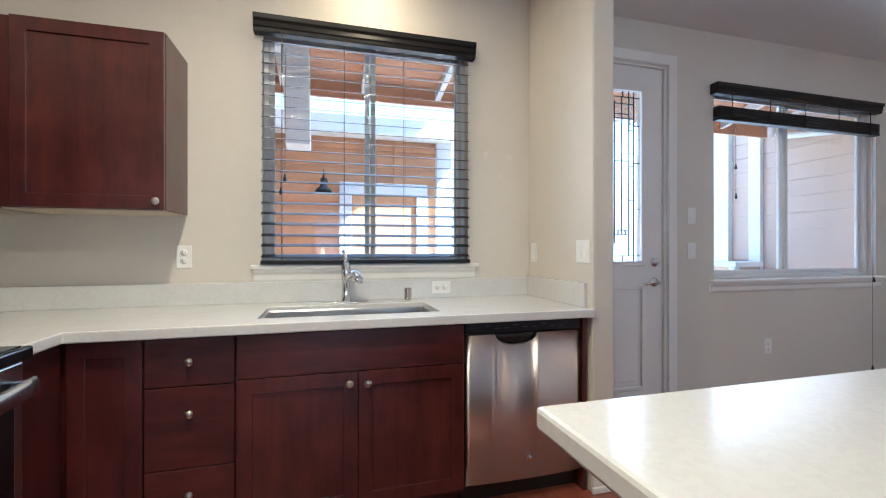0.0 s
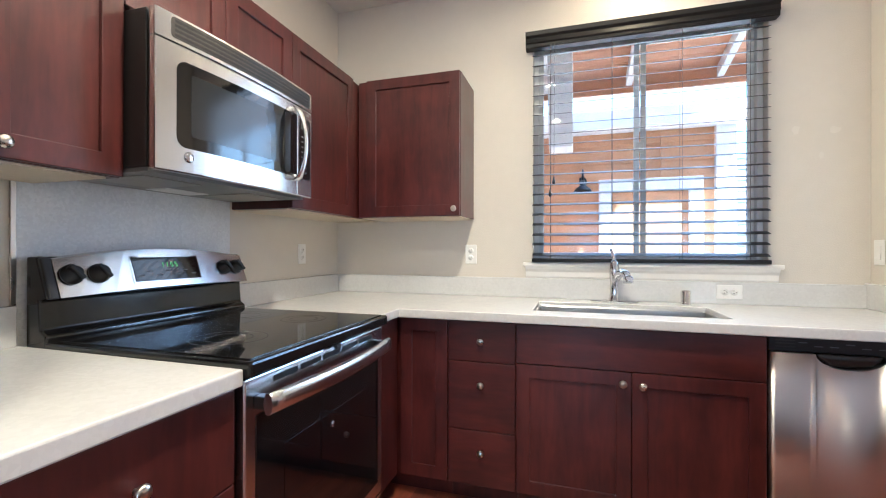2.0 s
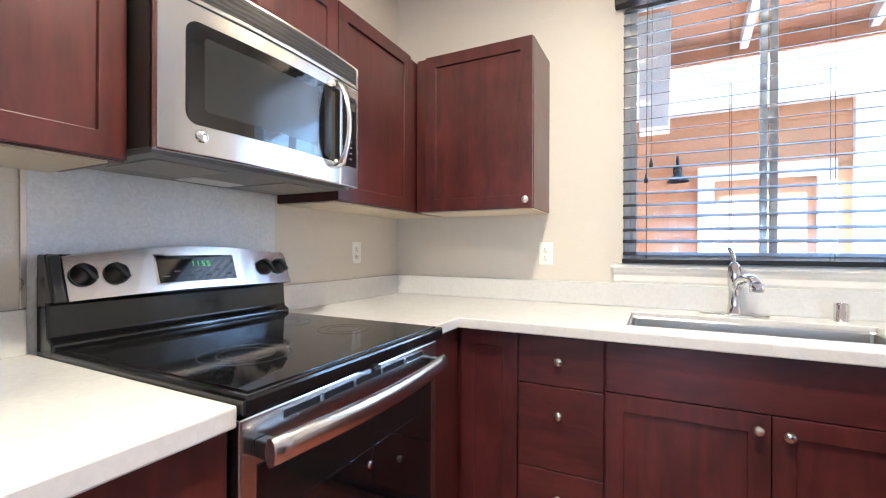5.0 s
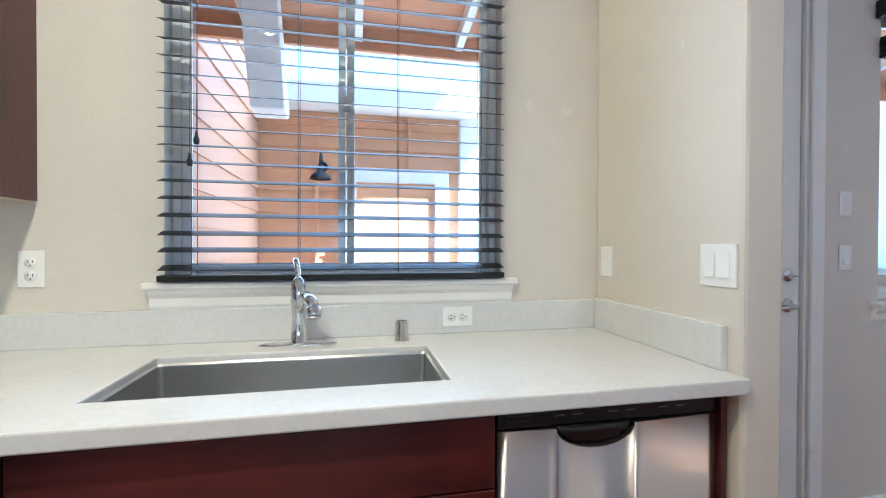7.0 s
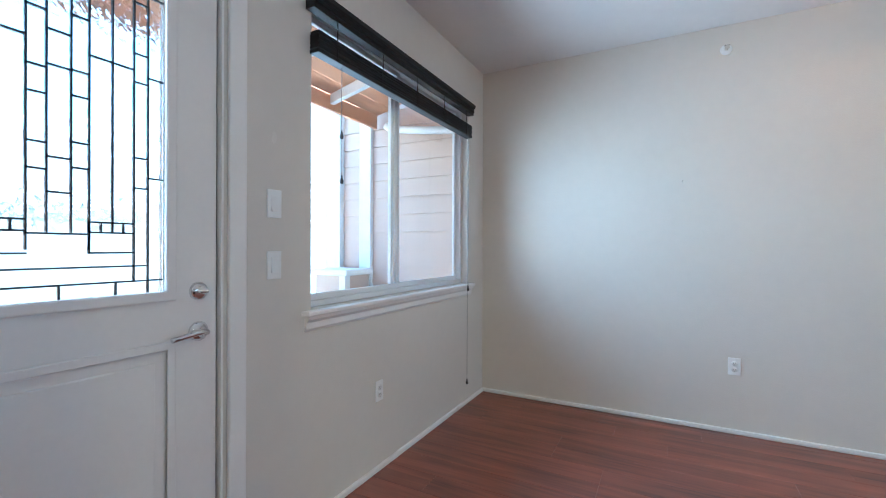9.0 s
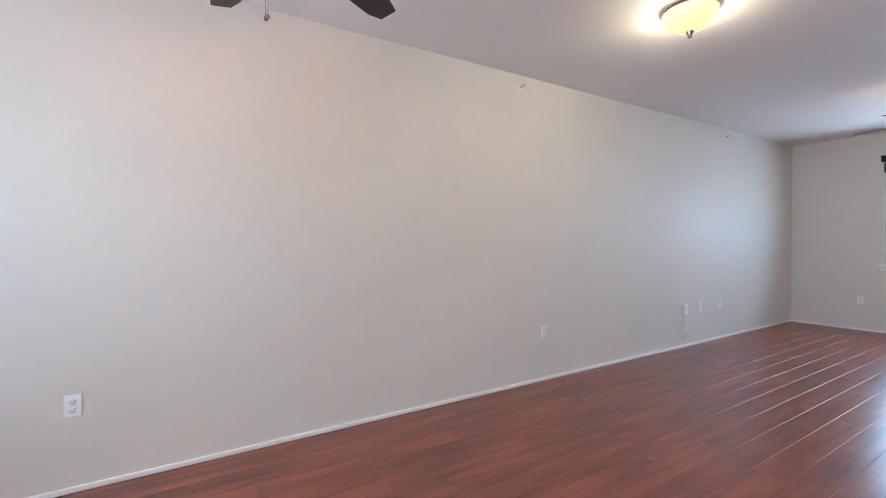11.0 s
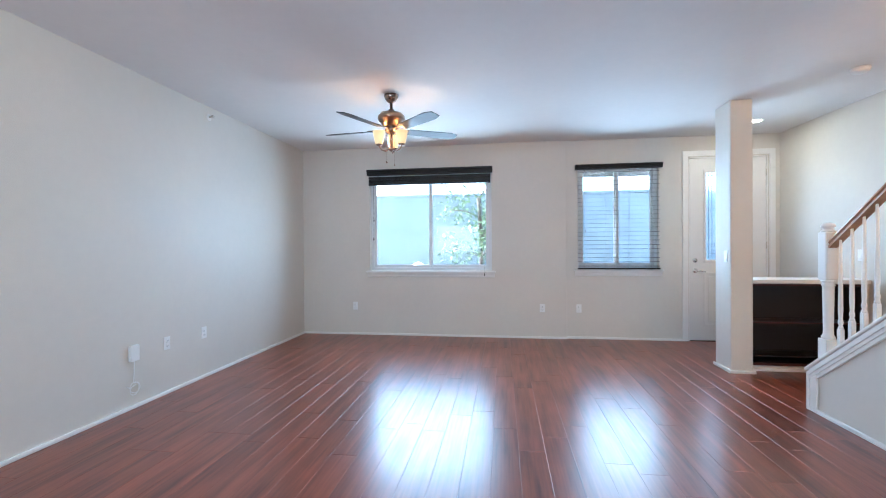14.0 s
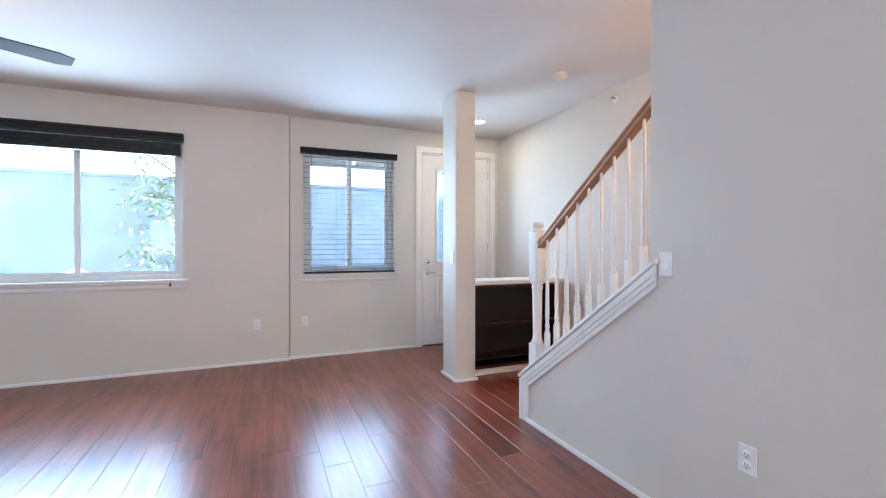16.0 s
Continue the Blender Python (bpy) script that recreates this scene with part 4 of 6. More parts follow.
part("lever", tube([(FXX, -0.105, 1.112), (FXX - 0.002, -0.098, 1.135), (FXX - 0.006, -0.085, 1.155), (FXX - 0.012, -0.068, 1.172), (FXX - 0.014, -0.060, 1.178)], 0.0095, 10), CHROME, fa)
so = thing("soap_dispenser", (2.075, -0.105, TOP1), "small chrome soap dispenser on the worktop", "dispenser")
part("body", lathe([(0.026, 0.0), (0.026, 0.003), (0.0235, 0.006), (0.0235, 0.066), (0.021, 0.072), (0.0, 0.073)], 18, Matrix.Translation((2.075, -0.105, TOP1))), CHROME, so)

# ---- dishwasher ----
dw = thing("dishwasher", (2.54, -0.35, 0), "stainless dishwasher with black control strip under worktop", "dishwasher")
part("tub", boxes((2.236, -0.60, 0.10, 2.843, -0.05, 0.855)), BLACKPLASTIC, dw)
part("toe_kick", boxes((2.236, -0.565, 0.0, 2.843, -0.54, 0.0995)), BLACKPLASTIC, dw)
bm = bmesh.new()
cols = sorted([2.24 + 0.6 * i / 24 for i in range(25)] + [2.49 + 0.105 * math.cos(math.pi * i / 16) for i in range(17)])
rows_ = []
for xx in cols:
    f = (xx - 2.24) / 0.6
    yf = -0.628 - 0.012 * (1 - (2 * f - 1) ** 2)
    dip = 0.052 * math.sqrt(max(0.0, 1 - ((xx - 2.49) / 0.105) ** 2))
    rows_.append([bm.verts.new(p) for p in ((xx, yf, 0.105), (xx, yf, 0.792 - dip), (xx, -0.60, 0.792 - dip), (xx, -0.60, 0.105))])
for a_, b_ in zip(rows_, rows_[1:]):
    for k in range(4):
        q = bm.faces.new([a_[k], a_[(k + 1) % 4], b_[(k + 1) % 4], b_[k]])
        q.smooth = k == 0
bm.faces.new(rows_[0])
bm.faces.new(rows_[-1])
bmesh.ops.remove_doubles(bm, verts=bm.verts, dist=0.00005)
bmesh.ops.recalc_face_normals(bm, faces=bm.faces)
dd = part("door", bm, STEEL_X, dw, "brushed stainless steel door")
part("badge", lathe([(0.0155, 0.0), (0.0155, 0.004), (0.012, 0.007), (0.0, 0.007)], 18, Matrix.Translation((2.555, -0.640, 0.20)) @ Matrix.Rotation(radians(90), 4, "X")), CHROME, dd)
cp = part("control_panel", boxes((2.24, -0.628, 0.796, 2.84, -0.6005, 0.856)), BLACKPLASTIC, dw, bevel=0.004)
part("handle_recess", lathe([(0.0, 0.0), (0.100, 0.0), (0.092, 0.014), (0.06, 0.03), (0.0, 0.034)], 24, Matrix.Translation((2.49, -0.627, 0.7945)) @ Matrix.Diagonal((1, 0.12, -1.35, 1))), BLACKPLASTIC, dw)
cp_legend = part("legend", boxes(*[(2.33 + 0.005 + k * 0.048, -0.6290, 0.818 + (0.012 if k % 3 == 0 else 0.0), 2.33 + 0.032 + k * 0.048, -0.6282, 0.8215 + (0.012 if k % 3 == 0 else 0.0)) for k in range(9)]), LEGEND, cp)
tagged(cp_legend, kind="stuff")
part("vent", boxes(*[(2.262, -0.6292, 0.812 + k * 0.012, 2.325, -0.6282, 0.816 + k * 0.012) for k in range(3)]), SLOT, cp)

# ---- range ----
RY0, RY1 = -1.732, -0.972
rg = thing("range", (0.34, (RY0 + RY1) / 2, 0), "black and stainless electric range with glass cooktop", "range")
part("body", boxes((0.03, RY0 + 0.003, 0.03, 0.755, RY1 - 0.003, 0.876)), BLACKPLASTIC, rg)
for yy in (RY0 + 0.06, RY1 - 0.06):
    for xx in (0.08, 0.66):
        part("foot", boxes((xx - 0.02, yy - 0.02, 0.0, xx + 0.02, yy + 0.02, 0.0295)), BLACKPLASTIC, rg)
ct = part("cooktop", boxes((0.105, RY0, 0.8765, 0.815, RY1, 0.9135)), DARKENAMEL, rg, bevel=0.007)
part("glass_surface", boxes((0.135, RY0 + 0.020, 0.9137, 0.795, RY1 - 0.020, 0.9167)), BLACKGLASS, ct, bevel=0.001)
for bx, by, br in ((0.29, -1.52, 0.08), (0.29, -1.17, 0.095), (0.56, -1.53, 0.105), (0.56, -1.17, 0.08)):
    for rr_ in (br, br * 0.62):
        part("burner_ring", lathe([(rr_ - 0.0022, 0.0), (rr_, 0.0004), (rr_ + 0.0022, 0.0)], 36, Matrix.Translation((bx, by, 0.9168)), False), RINGMARK, ct)
part("backguard", prism("y", RY0, RY1, [(0.03, 0.86), (0.115, 0.86), (0.115, 0.93), (0.092, 0.945), (0.085, 1.03), (0.118, 1.035), (0.075, 1.155), (0.03, 1.155)]), DARKENAMEL, rg, bevel=0.006)


def bowed(y0, y1, z0, z1, bow, x_low, x_high, depth, steps=14):
    """A tilted panel with a bowed upper edge."""
    bm_ = bmesh.new()
    rows = []
    for i in range(steps + 1):
        f = i / steps
        yy = y0 + (y1 - y0) * f
        up = bow * math.sin(math.pi * f)
        rows.append([bm_.verts.new(p) for p in ((x_low, yy, z0 + up * 0.25), (x_high, yy, z1 + up), (x_high - depth, yy, z1 + up + 0.004), (x_low - depth, yy, z0))])
    for a, b_ in zip(rows, rows[1:]):
        for k in range(4):
            bm_.faces.new([a[k], a[(k + 1) % 4], b_[(k + 1) % 4], b_[k]])
    bm_.faces.new(rows[0])
    bm_.faces.new(rows[-1])
    bmesh.ops.recalc_face_normals(bm_, faces=bm_.faces)
    return bm_


cpn = part("control_panel", bowed(RY0 + 0.03, RY1 - 0.004, 1.036, 1.148, 0.03, 0.1265, 0.086, 0.02), STEEL_Y, rg, "bowed stainless control panel")
part("panel_end", bowed(RY0 + 0.002, RY0 + 0.029, 1.034, 1.15, 0.003, 0.128, 0.088, 0.03, 3), BLACKPLASTIC, rg, bevel=0.004)


def on_panel(y, h):
    """A place on the tilted control panel, h from 0 to 1 up its face."""
    return Vector((0.1265 - 0.0405 * h + 0.001, y, 1.042 + 0.118 * h))


normal = Vector((0.118, 0, 0.0405)).normalized()
for yk in (RY0 + 0.068, RY0 + 0.145, RY1 - 0.118, RY1 - 0.052):
    base = on_panel(yk, 0.5)
    q = normal.to_track_quat("Z", "Y").to_matrix().to_4x4()
    kb = part("knob", lathe([(0.031, 0.0), (0.031, 0.006), (0.023, 0.010), (0.020, 0.026), (0.0, 0.027)], 20, Matrix.Translation(base) @ q), BLACKPLASTIC, cpn)
    bm = boxes((-0.006, -0.026, 0.012, 0.006, 0.026, 0.036))
    bm.transform(Matrix.Translation(base) @ q @ Matrix.Rotation(radians(35), 4, "Z"))
    part("grip", bm, BLACKPLASTIC, kb, bevel=0.003)


def on_face(y0, h0, y1, h1, d0, d1):
    p = [on_panel(y, h) + normal * d for y in (y0, y1) for h in (h0, h1) for d in (d0, d1)]
    bm_ = bmesh.new()
    v = [bm_.verts.new(q_) for q_ in p]
    for f in ((0, 1, 3, 2), (4, 6, 7, 5), (0, 4, 5, 1), (2, 3, 7, 6), (0, 2, 6, 4), (1, 5, 7, 3)):
        bm_.faces.new([v[i] for i in f])
    bmesh.ops.recalc_face_normals(bm_, faces=bm_.faces)
    return bm_


part("display_rim", on_face(-1.484, 0.16, -1.214, 0.93, 0.0005, 0.003), CHROME, cpn)
dp = part("display", on_face(-1.478, 0.20, -1.220, 0.89, 0.003, 0.0055), BLACKGLASS, cpn)
part("legend", join(*[on_face(-1.468 + k * 0.035, 0.34 + 0.12 * (k % 2), -1.448 + k * 0.035, 0.37 + 0.12 * (k % 2), 0.0056, 0.0062) for k in range(7)]), LEGEND, cpn)
# clock digits 11:55 in seven segments
SEG = {"1": "bc", "5": "afgcd"}


def digit(ch, y, h, wy, wh):
    out = []
    bars_ = {"a": (0, 1, 1, 1), "g": (0, 0.5, 1, 0.5), "d": (0, 0, 1, 0), "f": (0, 0.5, 0, 1), "b": (1, 0.5, 1, 1), "e": (0, 0, 0, 0.5), "c": (1, 0, 1, 0.5)}
    for k in SEG[ch]:
        p, q_, r_, s_ = bars_[k]
        out.append(on_face(y + p * wy - 0.0012, h + q_ * wh - 0.008, y + r_ * wy + 0.0012, h + s_ * wh + 0.008, 0.0056, 0.0066))
    return out


digits = []
for i, ch in enumerate("1155"):
    digits += digit(ch, -1.376 + i * 0.0175 + (0.004 if i > 1 else 0), 0.60, 0.0075, 0.125)
part("clock", join(*digits), CLOCK, cpn, "green clock digits reading 11:55")

OX = 0.792
door = part("oven_door", plate("x", 0.757, OX, (RY0 + 0.006, 0.21, RY1 - 0.006, 0.868), [(RY0 + 0.045, 0.262, RY1 - 0.045, 0.770)]), STEEL_Y, rg, "stainless oven door with black window", bevel=0.004)
glass = part("oven_window", boxes((0.762, RY0 + 0.042, 0.259, OX + 0.0015, RY1 - 0.042, 0.773)), OVENGLASS, door, bevel=0.003)
part("inner_window", boxes((OX + 0.0016, RY0 + 0.15, 0.34, OX + 0.0022, RY1 - 0.15, 0.66)), BLACKGLASS, glass)
for k in range(5):
    part("vent_slot", boxes((OX + 0.0003, RY0 + 0.105 + k * 0.114, 0.838, OX + 0.0012, RY0 + 0.205 + k * 0.114, 0.853)), BLACKPLASTIC, door)
# bowed bar handle with flat faces and rounded edges
bm = bmesh.new()
rows_ = []
sect = [(0.0, -0.024), (0.010, -0.027), (0.018, -0.019), (0.021, 0.0), (0.018, 0.019), (0.010, 0.027), (0.0, 0.024), (-0.006, 0.0)]
for k in range(17):
    f = k / 16
    yy = RY0 + 0.035 + (RY1 - RY0 - 0.07) * f
    out_ = 0.034 + 0.026 * math.sin(math.pi * f)
    rows_.append([bm.verts.new((OX + out_ + px, yy, 0.806 + pz)) for px, pz in sect])
for a_, b_ in zip(rows_, rows_[1:]):
    for k in range(8):
        bm.faces.new([a_[k], a_[(k + 1) % 8], b_[(k + 1) % 8], b_[k]]).smooth = True
bm.faces.new(rows_[0])
bm.faces.new(rows_[-1])
bmesh.ops.recalc_face_normals(bm, faces=bm.faces)
bar = part("handle", bm, STEEL_Y, door, "long bowed stainless handle")
for yy in (RY0 + 0.036, RY1 - 0.064):
    part("handle_post", boxes((OX + 0.0005, yy, 0.790, OX + 0.034, yy + 0.028, 0.822)), BLACKPLASTIC, bar, bevel=0.003)
part("badge", lathe([(0.010, 0.0), (0.010, 0.003), (0.0, 0.004)], 14, Matrix.Translation((OX + 0.0022, -1.347, 0.62)) @ Matrix.Rotation(radians(90), 4, "Y")), CHROME, door)
part("latch_tab", join(boxes((0.785, -1.362, 0.8685, OX + 0.026, -1.332, 0.8760)), boxes((OX + 0.012, -1.357, 0.858, OX + 0.026, -1.337, 0.8685))), BLACKPLASTIC, rg, bevel=0.002)
part("storage_drawer", boxes((0.757, RY0 + 0.006, 0.05, OX - 0.003, RY1 - 0.006, 0.204)), STEEL_Y, rg, bevel=0.004)

# ---- microwave ----
MY0, MY1, MZ0, MZ1 = -1.670, -0.944, 1.394, 1.846
mw = thing("microwave", (0.2, (MY0 + MY1) / 2, MZ0), "stainless over-the-range microwave with black glass door", "microwave")
part("case", boxes((0.007, MY0, MZ0 + 0.012, 0.408, MY1, MZ1 - 0.001)), BLACKPLASTIC, mw, bevel=0.002)
part("underside", boxes((0.02, MY0 + 0.01, MZ0, 0.402, MY1 - 0.01, MZ0 + 0.0115)), UNDERSIDE, mw)
for y0_, y1_ in ((-1.62, -1.42), (-1.20, -1.0)):
    part("grease_filter", boxes((0.12, y0_, MZ0 - 0.004, 0.34, y1_, MZ0 - 0.0003)), FILTER, mw, "grey mesh grease filter", bevel=0.001)
part("cooktop_light", boxes((0.06, -1.40, MZ0 - 0.003, 0.16, -1.22, MZ0 - 0.0003)), WHITEPLASTIC, mw, "frosted lamp cover, unlit", bevel=0.001)


def bow_front(y0, y1, z0, z1, x, bow, depth, steps=12, span=None, rl=0.0, rr=0.0):
    """A front panel that bows out to the room, its ends rounded by rl and rr."""
    a0, a1 = span or (y0, y1)
    ys = [y0 + (y1 - y0) * i / steps for i in range(steps + 1)]
    ys += [y0 + rl * (1 - math.cos(i * math.pi / 12)) for i in range(1, 7) if rl] + [y1 - rr * (1 - math.cos(i * math.pi / 12)) for i in range(1, 7) if rr]
    bm_ = bmesh.new()
    rows_ = []
    for yy in sorted(set(ys)):
        f = (yy - a0) / (a1 - a0)
        xx = x + bow * (1 - (2 * f - 1) ** 2)
        cut = 0.0
        if rl and yy < y0 + rl:
            cut = rl - math.sqrt(max(0.0, rl * rl - (y0 + rl - yy) ** 2)) * 0.999
        if rr and yy > y1 - rr:
            cut = rr - math.sqrt(max(0.0, rr * rr - (yy - y1 + rr) ** 2)) * 0.999
        rows_.append([bm_.verts.new(p) for p in ((xx, yy, z0 + cut), (xx, yy, z1 - cut), (xx - depth, yy, z1 - cut), (xx - depth, yy, z0 + cut))])
    for a, b_ in zip(rows_, rows_[1:]):
        for k in range(4):
            bm_.faces.new([a[k], a[(k + 1) % 4], b_[(k + 1) % 4], b_[k]])
    bm_.faces.new(rows_[0])
    bm_.faces.new(rows_[-1])
    bmesh.ops.recalc_face_normals(bm_, faces=bm_.faces)
    return bm_


SPAN = (MY0, MY1)
MX = 0.440
grille = part("vent_strip", bow_front(MY0 + 0.001, MY1 - 0.001, 1.768, MZ1, MX, 0.022, 0.024, 16, SPAN), STEEL_Y, mw, bevel=0.003)
part("vent_recess", bow_front(MY0 + 0.045, MY1 - 0.018, 1.778, 1.838, MX + 0.0008, 0.022, 0.006, 16, SPAN, 0.012, 0.012), SLOT, grille)
for k in range(4):
    part("vent_louvre", bow_front(MY0 + 0.055, MY1 - 0.028, 1.782 + k * 0.0137, 1.790 + k * 0.0137, MX + 0.002, 0.022, 0.006, 16, SPAN), BLACKPLASTIC, grille)
MS = MY1 - 0.118
md = part("door", bow_front(MY0 + 0.001, MS, MZ0 + 0.004, 1.764, MX, 0.022, 0.024, 16, SPAN), STEEL_Y, mw, "bowed stainless door", bevel=0.004)
keys_ = part("control_side", bow_front(MS + 0.002, MY1 - 0.001, MZ0 + 0.004, 1.764, MX, 0.022, 0.024, 6, SPAN), STEEL_Y, mw, bevel=0.004)
win = part("door_window", bow_front(MY0 + 0.062, MS - 0.004, 1.472, 1.722, MX + 0.0016, 0.022, 0.01, 18, SPAN, 0.03, 0.0), BLACKGLASS, md)
part("window_mesh", bow_front(MY0 + 0.105, MS - 0.115, 1.508, 1.690, MX + 0.0021, 0.022, 0.004, 14, SPAN, 0.008, 0.008), MESHGLASS, win, "grey perforated screen behind glass")
part("handle_recess", bow_front(MS - 0.088, MS - 0.052, 1.480, 1.716, MX + 0.0026, 0.022, 0.004, 6, SPAN, 0.017, 0.017), BLACKPLASTIC, md)
part("button_panel", bow_front(MS + 0.016, MY1 - 0.018, 1.470, 1.724, MX + 0.0016, 0.022, 0.01, 8, SPAN, 0.014, 0.014), BLACKGLASS, keys_)
for k in range(16):
    part("button_legend", bow_front(MS + 0.030 + 0.026 * (k % 2), MS + 0.044 + 0.026 * (k % 2), 1.495 + 0.021 * (k // 2), 1.500 + 0.021 * (k // 2), MX + 0.0022, 0.022, 0.001, 2, SPAN), LEGEND, keys_)
part("key_display", bow_front(MS + 0.028, MY1 - 0.030, 1.676, 1.704, MX + 0.0022, 0.022, 0.001, 4, SPAN), SLOT, keys_)
# strap handle standing on two flared feet
hy = MS - 0.030
bm = bmesh.new()
rows_ = []
for k in range(21):
    f = k / 20
    zz = 1.452 + 0.292 * f
    lift = 0.012 + 0.046 * math.sin(math.pi * f) ** 0.55
    half_ = 0.0135 + 0.009 * abs(2 * f - 1) ** 3
    rows_.append([bm.verts.new((MX + 0.016 + lift + px, hy + py * half_, zz)) for px, py in ((0.0, -1.0), (0.007, -0.8), (0.010, 0.0), (0.007, 0.8), (0.0, 1.0), (-0.004, 0.0))])
for a_, b_ in zip(rows_, rows_[1:]):
    for k in range(6):
        bm.faces.new([a_[k], a_[(k + 1) % 6], b_[(k + 1) % 6], b_[k]]).smooth = True
bm.faces.new(rows_[0])
bm.faces.new(rows_[-1])
bmesh.ops.recalc_face_normals(bm, faces=bm.faces)
strap = part("handle", bm, STEEL_Y, md, "curved stainless handle")
for zz in (1.452, 1.718):
    part("handle_foot", boxes((MX + 0.010, hy - 0.021, zz, MX + 0.036, hy + 0.021, zz + 0.026)), STEEL_Y, strap, bevel=0.006)
part("badge", lathe([(0.016, 0.0), (0.016, 0.003), (0.012, 0.006), (0.0, 0.006)], 18, Matrix.Translation((MX + 0.009, MY0 + 0.10, 1.446)) @ Matrix.Rotation(radians(90), 4, "Y")), CHROME, md)

# ---- refrigerator ----
rf = thing("refrigerator", (0.36, -2.70, 0), "tall stainless refrigerator beside the worktop", "refrigerator")
part("case", boxes((0.02, -3.155, 0.02, 0.69, -2.222, 1.76)), BLACKPLASTIC, rf, bevel=0.004)
part("freezer_door", boxes((0.695, -3.155, 0.06, 0.765, -2.222, 0.62)), FRIDGE, rf, bevel=0.014)
part("door", boxes((0.695, -3.155, 0.63, 0.765, -2.222, 1.755)), FRIDGE, rf, bevel=0.014)
part("handle", tube([(0.766, -3.08, 0.75), (0.81, -3.08, 0.77), (0.81, -3.08, 1.55), (0.766, -3.08, 1.57)], 0.012, 10), FRIDGE, rf)
for yy in (-3.1, -2.3):
    part("foot", boxes((0.6, yy - 0.02, 0.0, 0.66, yy + 0.02, 0.0195)), BLACKPLASTIC, rf)

# ---- island ----
isl = thing("island", (2.53, -2.3, 0), "kitchen island with dark base and pale quartz top", "island")
part("base", boxes((2.10, -2.80, 0.0, 2.98, -1.86, 0.857)), ESPRESSO, isl, bevel=0.003)
part("top", boxes((1.99, -2.92, 0.8575, 3.07, -1.765, 0.902)), QUARTZ, isl, bevel=0.009)


# ---- ceiling lamps ----
def can_light(x, y, watts, colour=WARM):
    c_ = thing("recessed_light", (x, y, CEIL_Z - 0.006), "round white recessed ceiling light, lit", "ceiling light", "recessed ceiling lights")
    part("trim_ring", lathe([(0.062, -0.004), (0.085, -0.005), (0.088, -0.001), (0.062, -0.0005)], 28, Matrix.Translation((x, y, CEIL_Z)), False), WHITEPLASTIC, c_)
    part("lens", lathe([(0.0, -0.0022), (0.061, -0.0022), (0.061, -0.0006), (0.0, -0.0006)], 24, Matrix.Translation((x, y, CEIL_Z))), LENS, c_)
    downlight(x, y, CEIL_Z - 0.008, watts, colour)


can_light(1.88, -0.36, 0.16, (1.0, 0.66, 0.34))
can_light(1.30, -1.55, 1.0)
can_light(1.30, -2.75, 0.6)
can_light(0.42, -10.0, 0.1, SOFT)


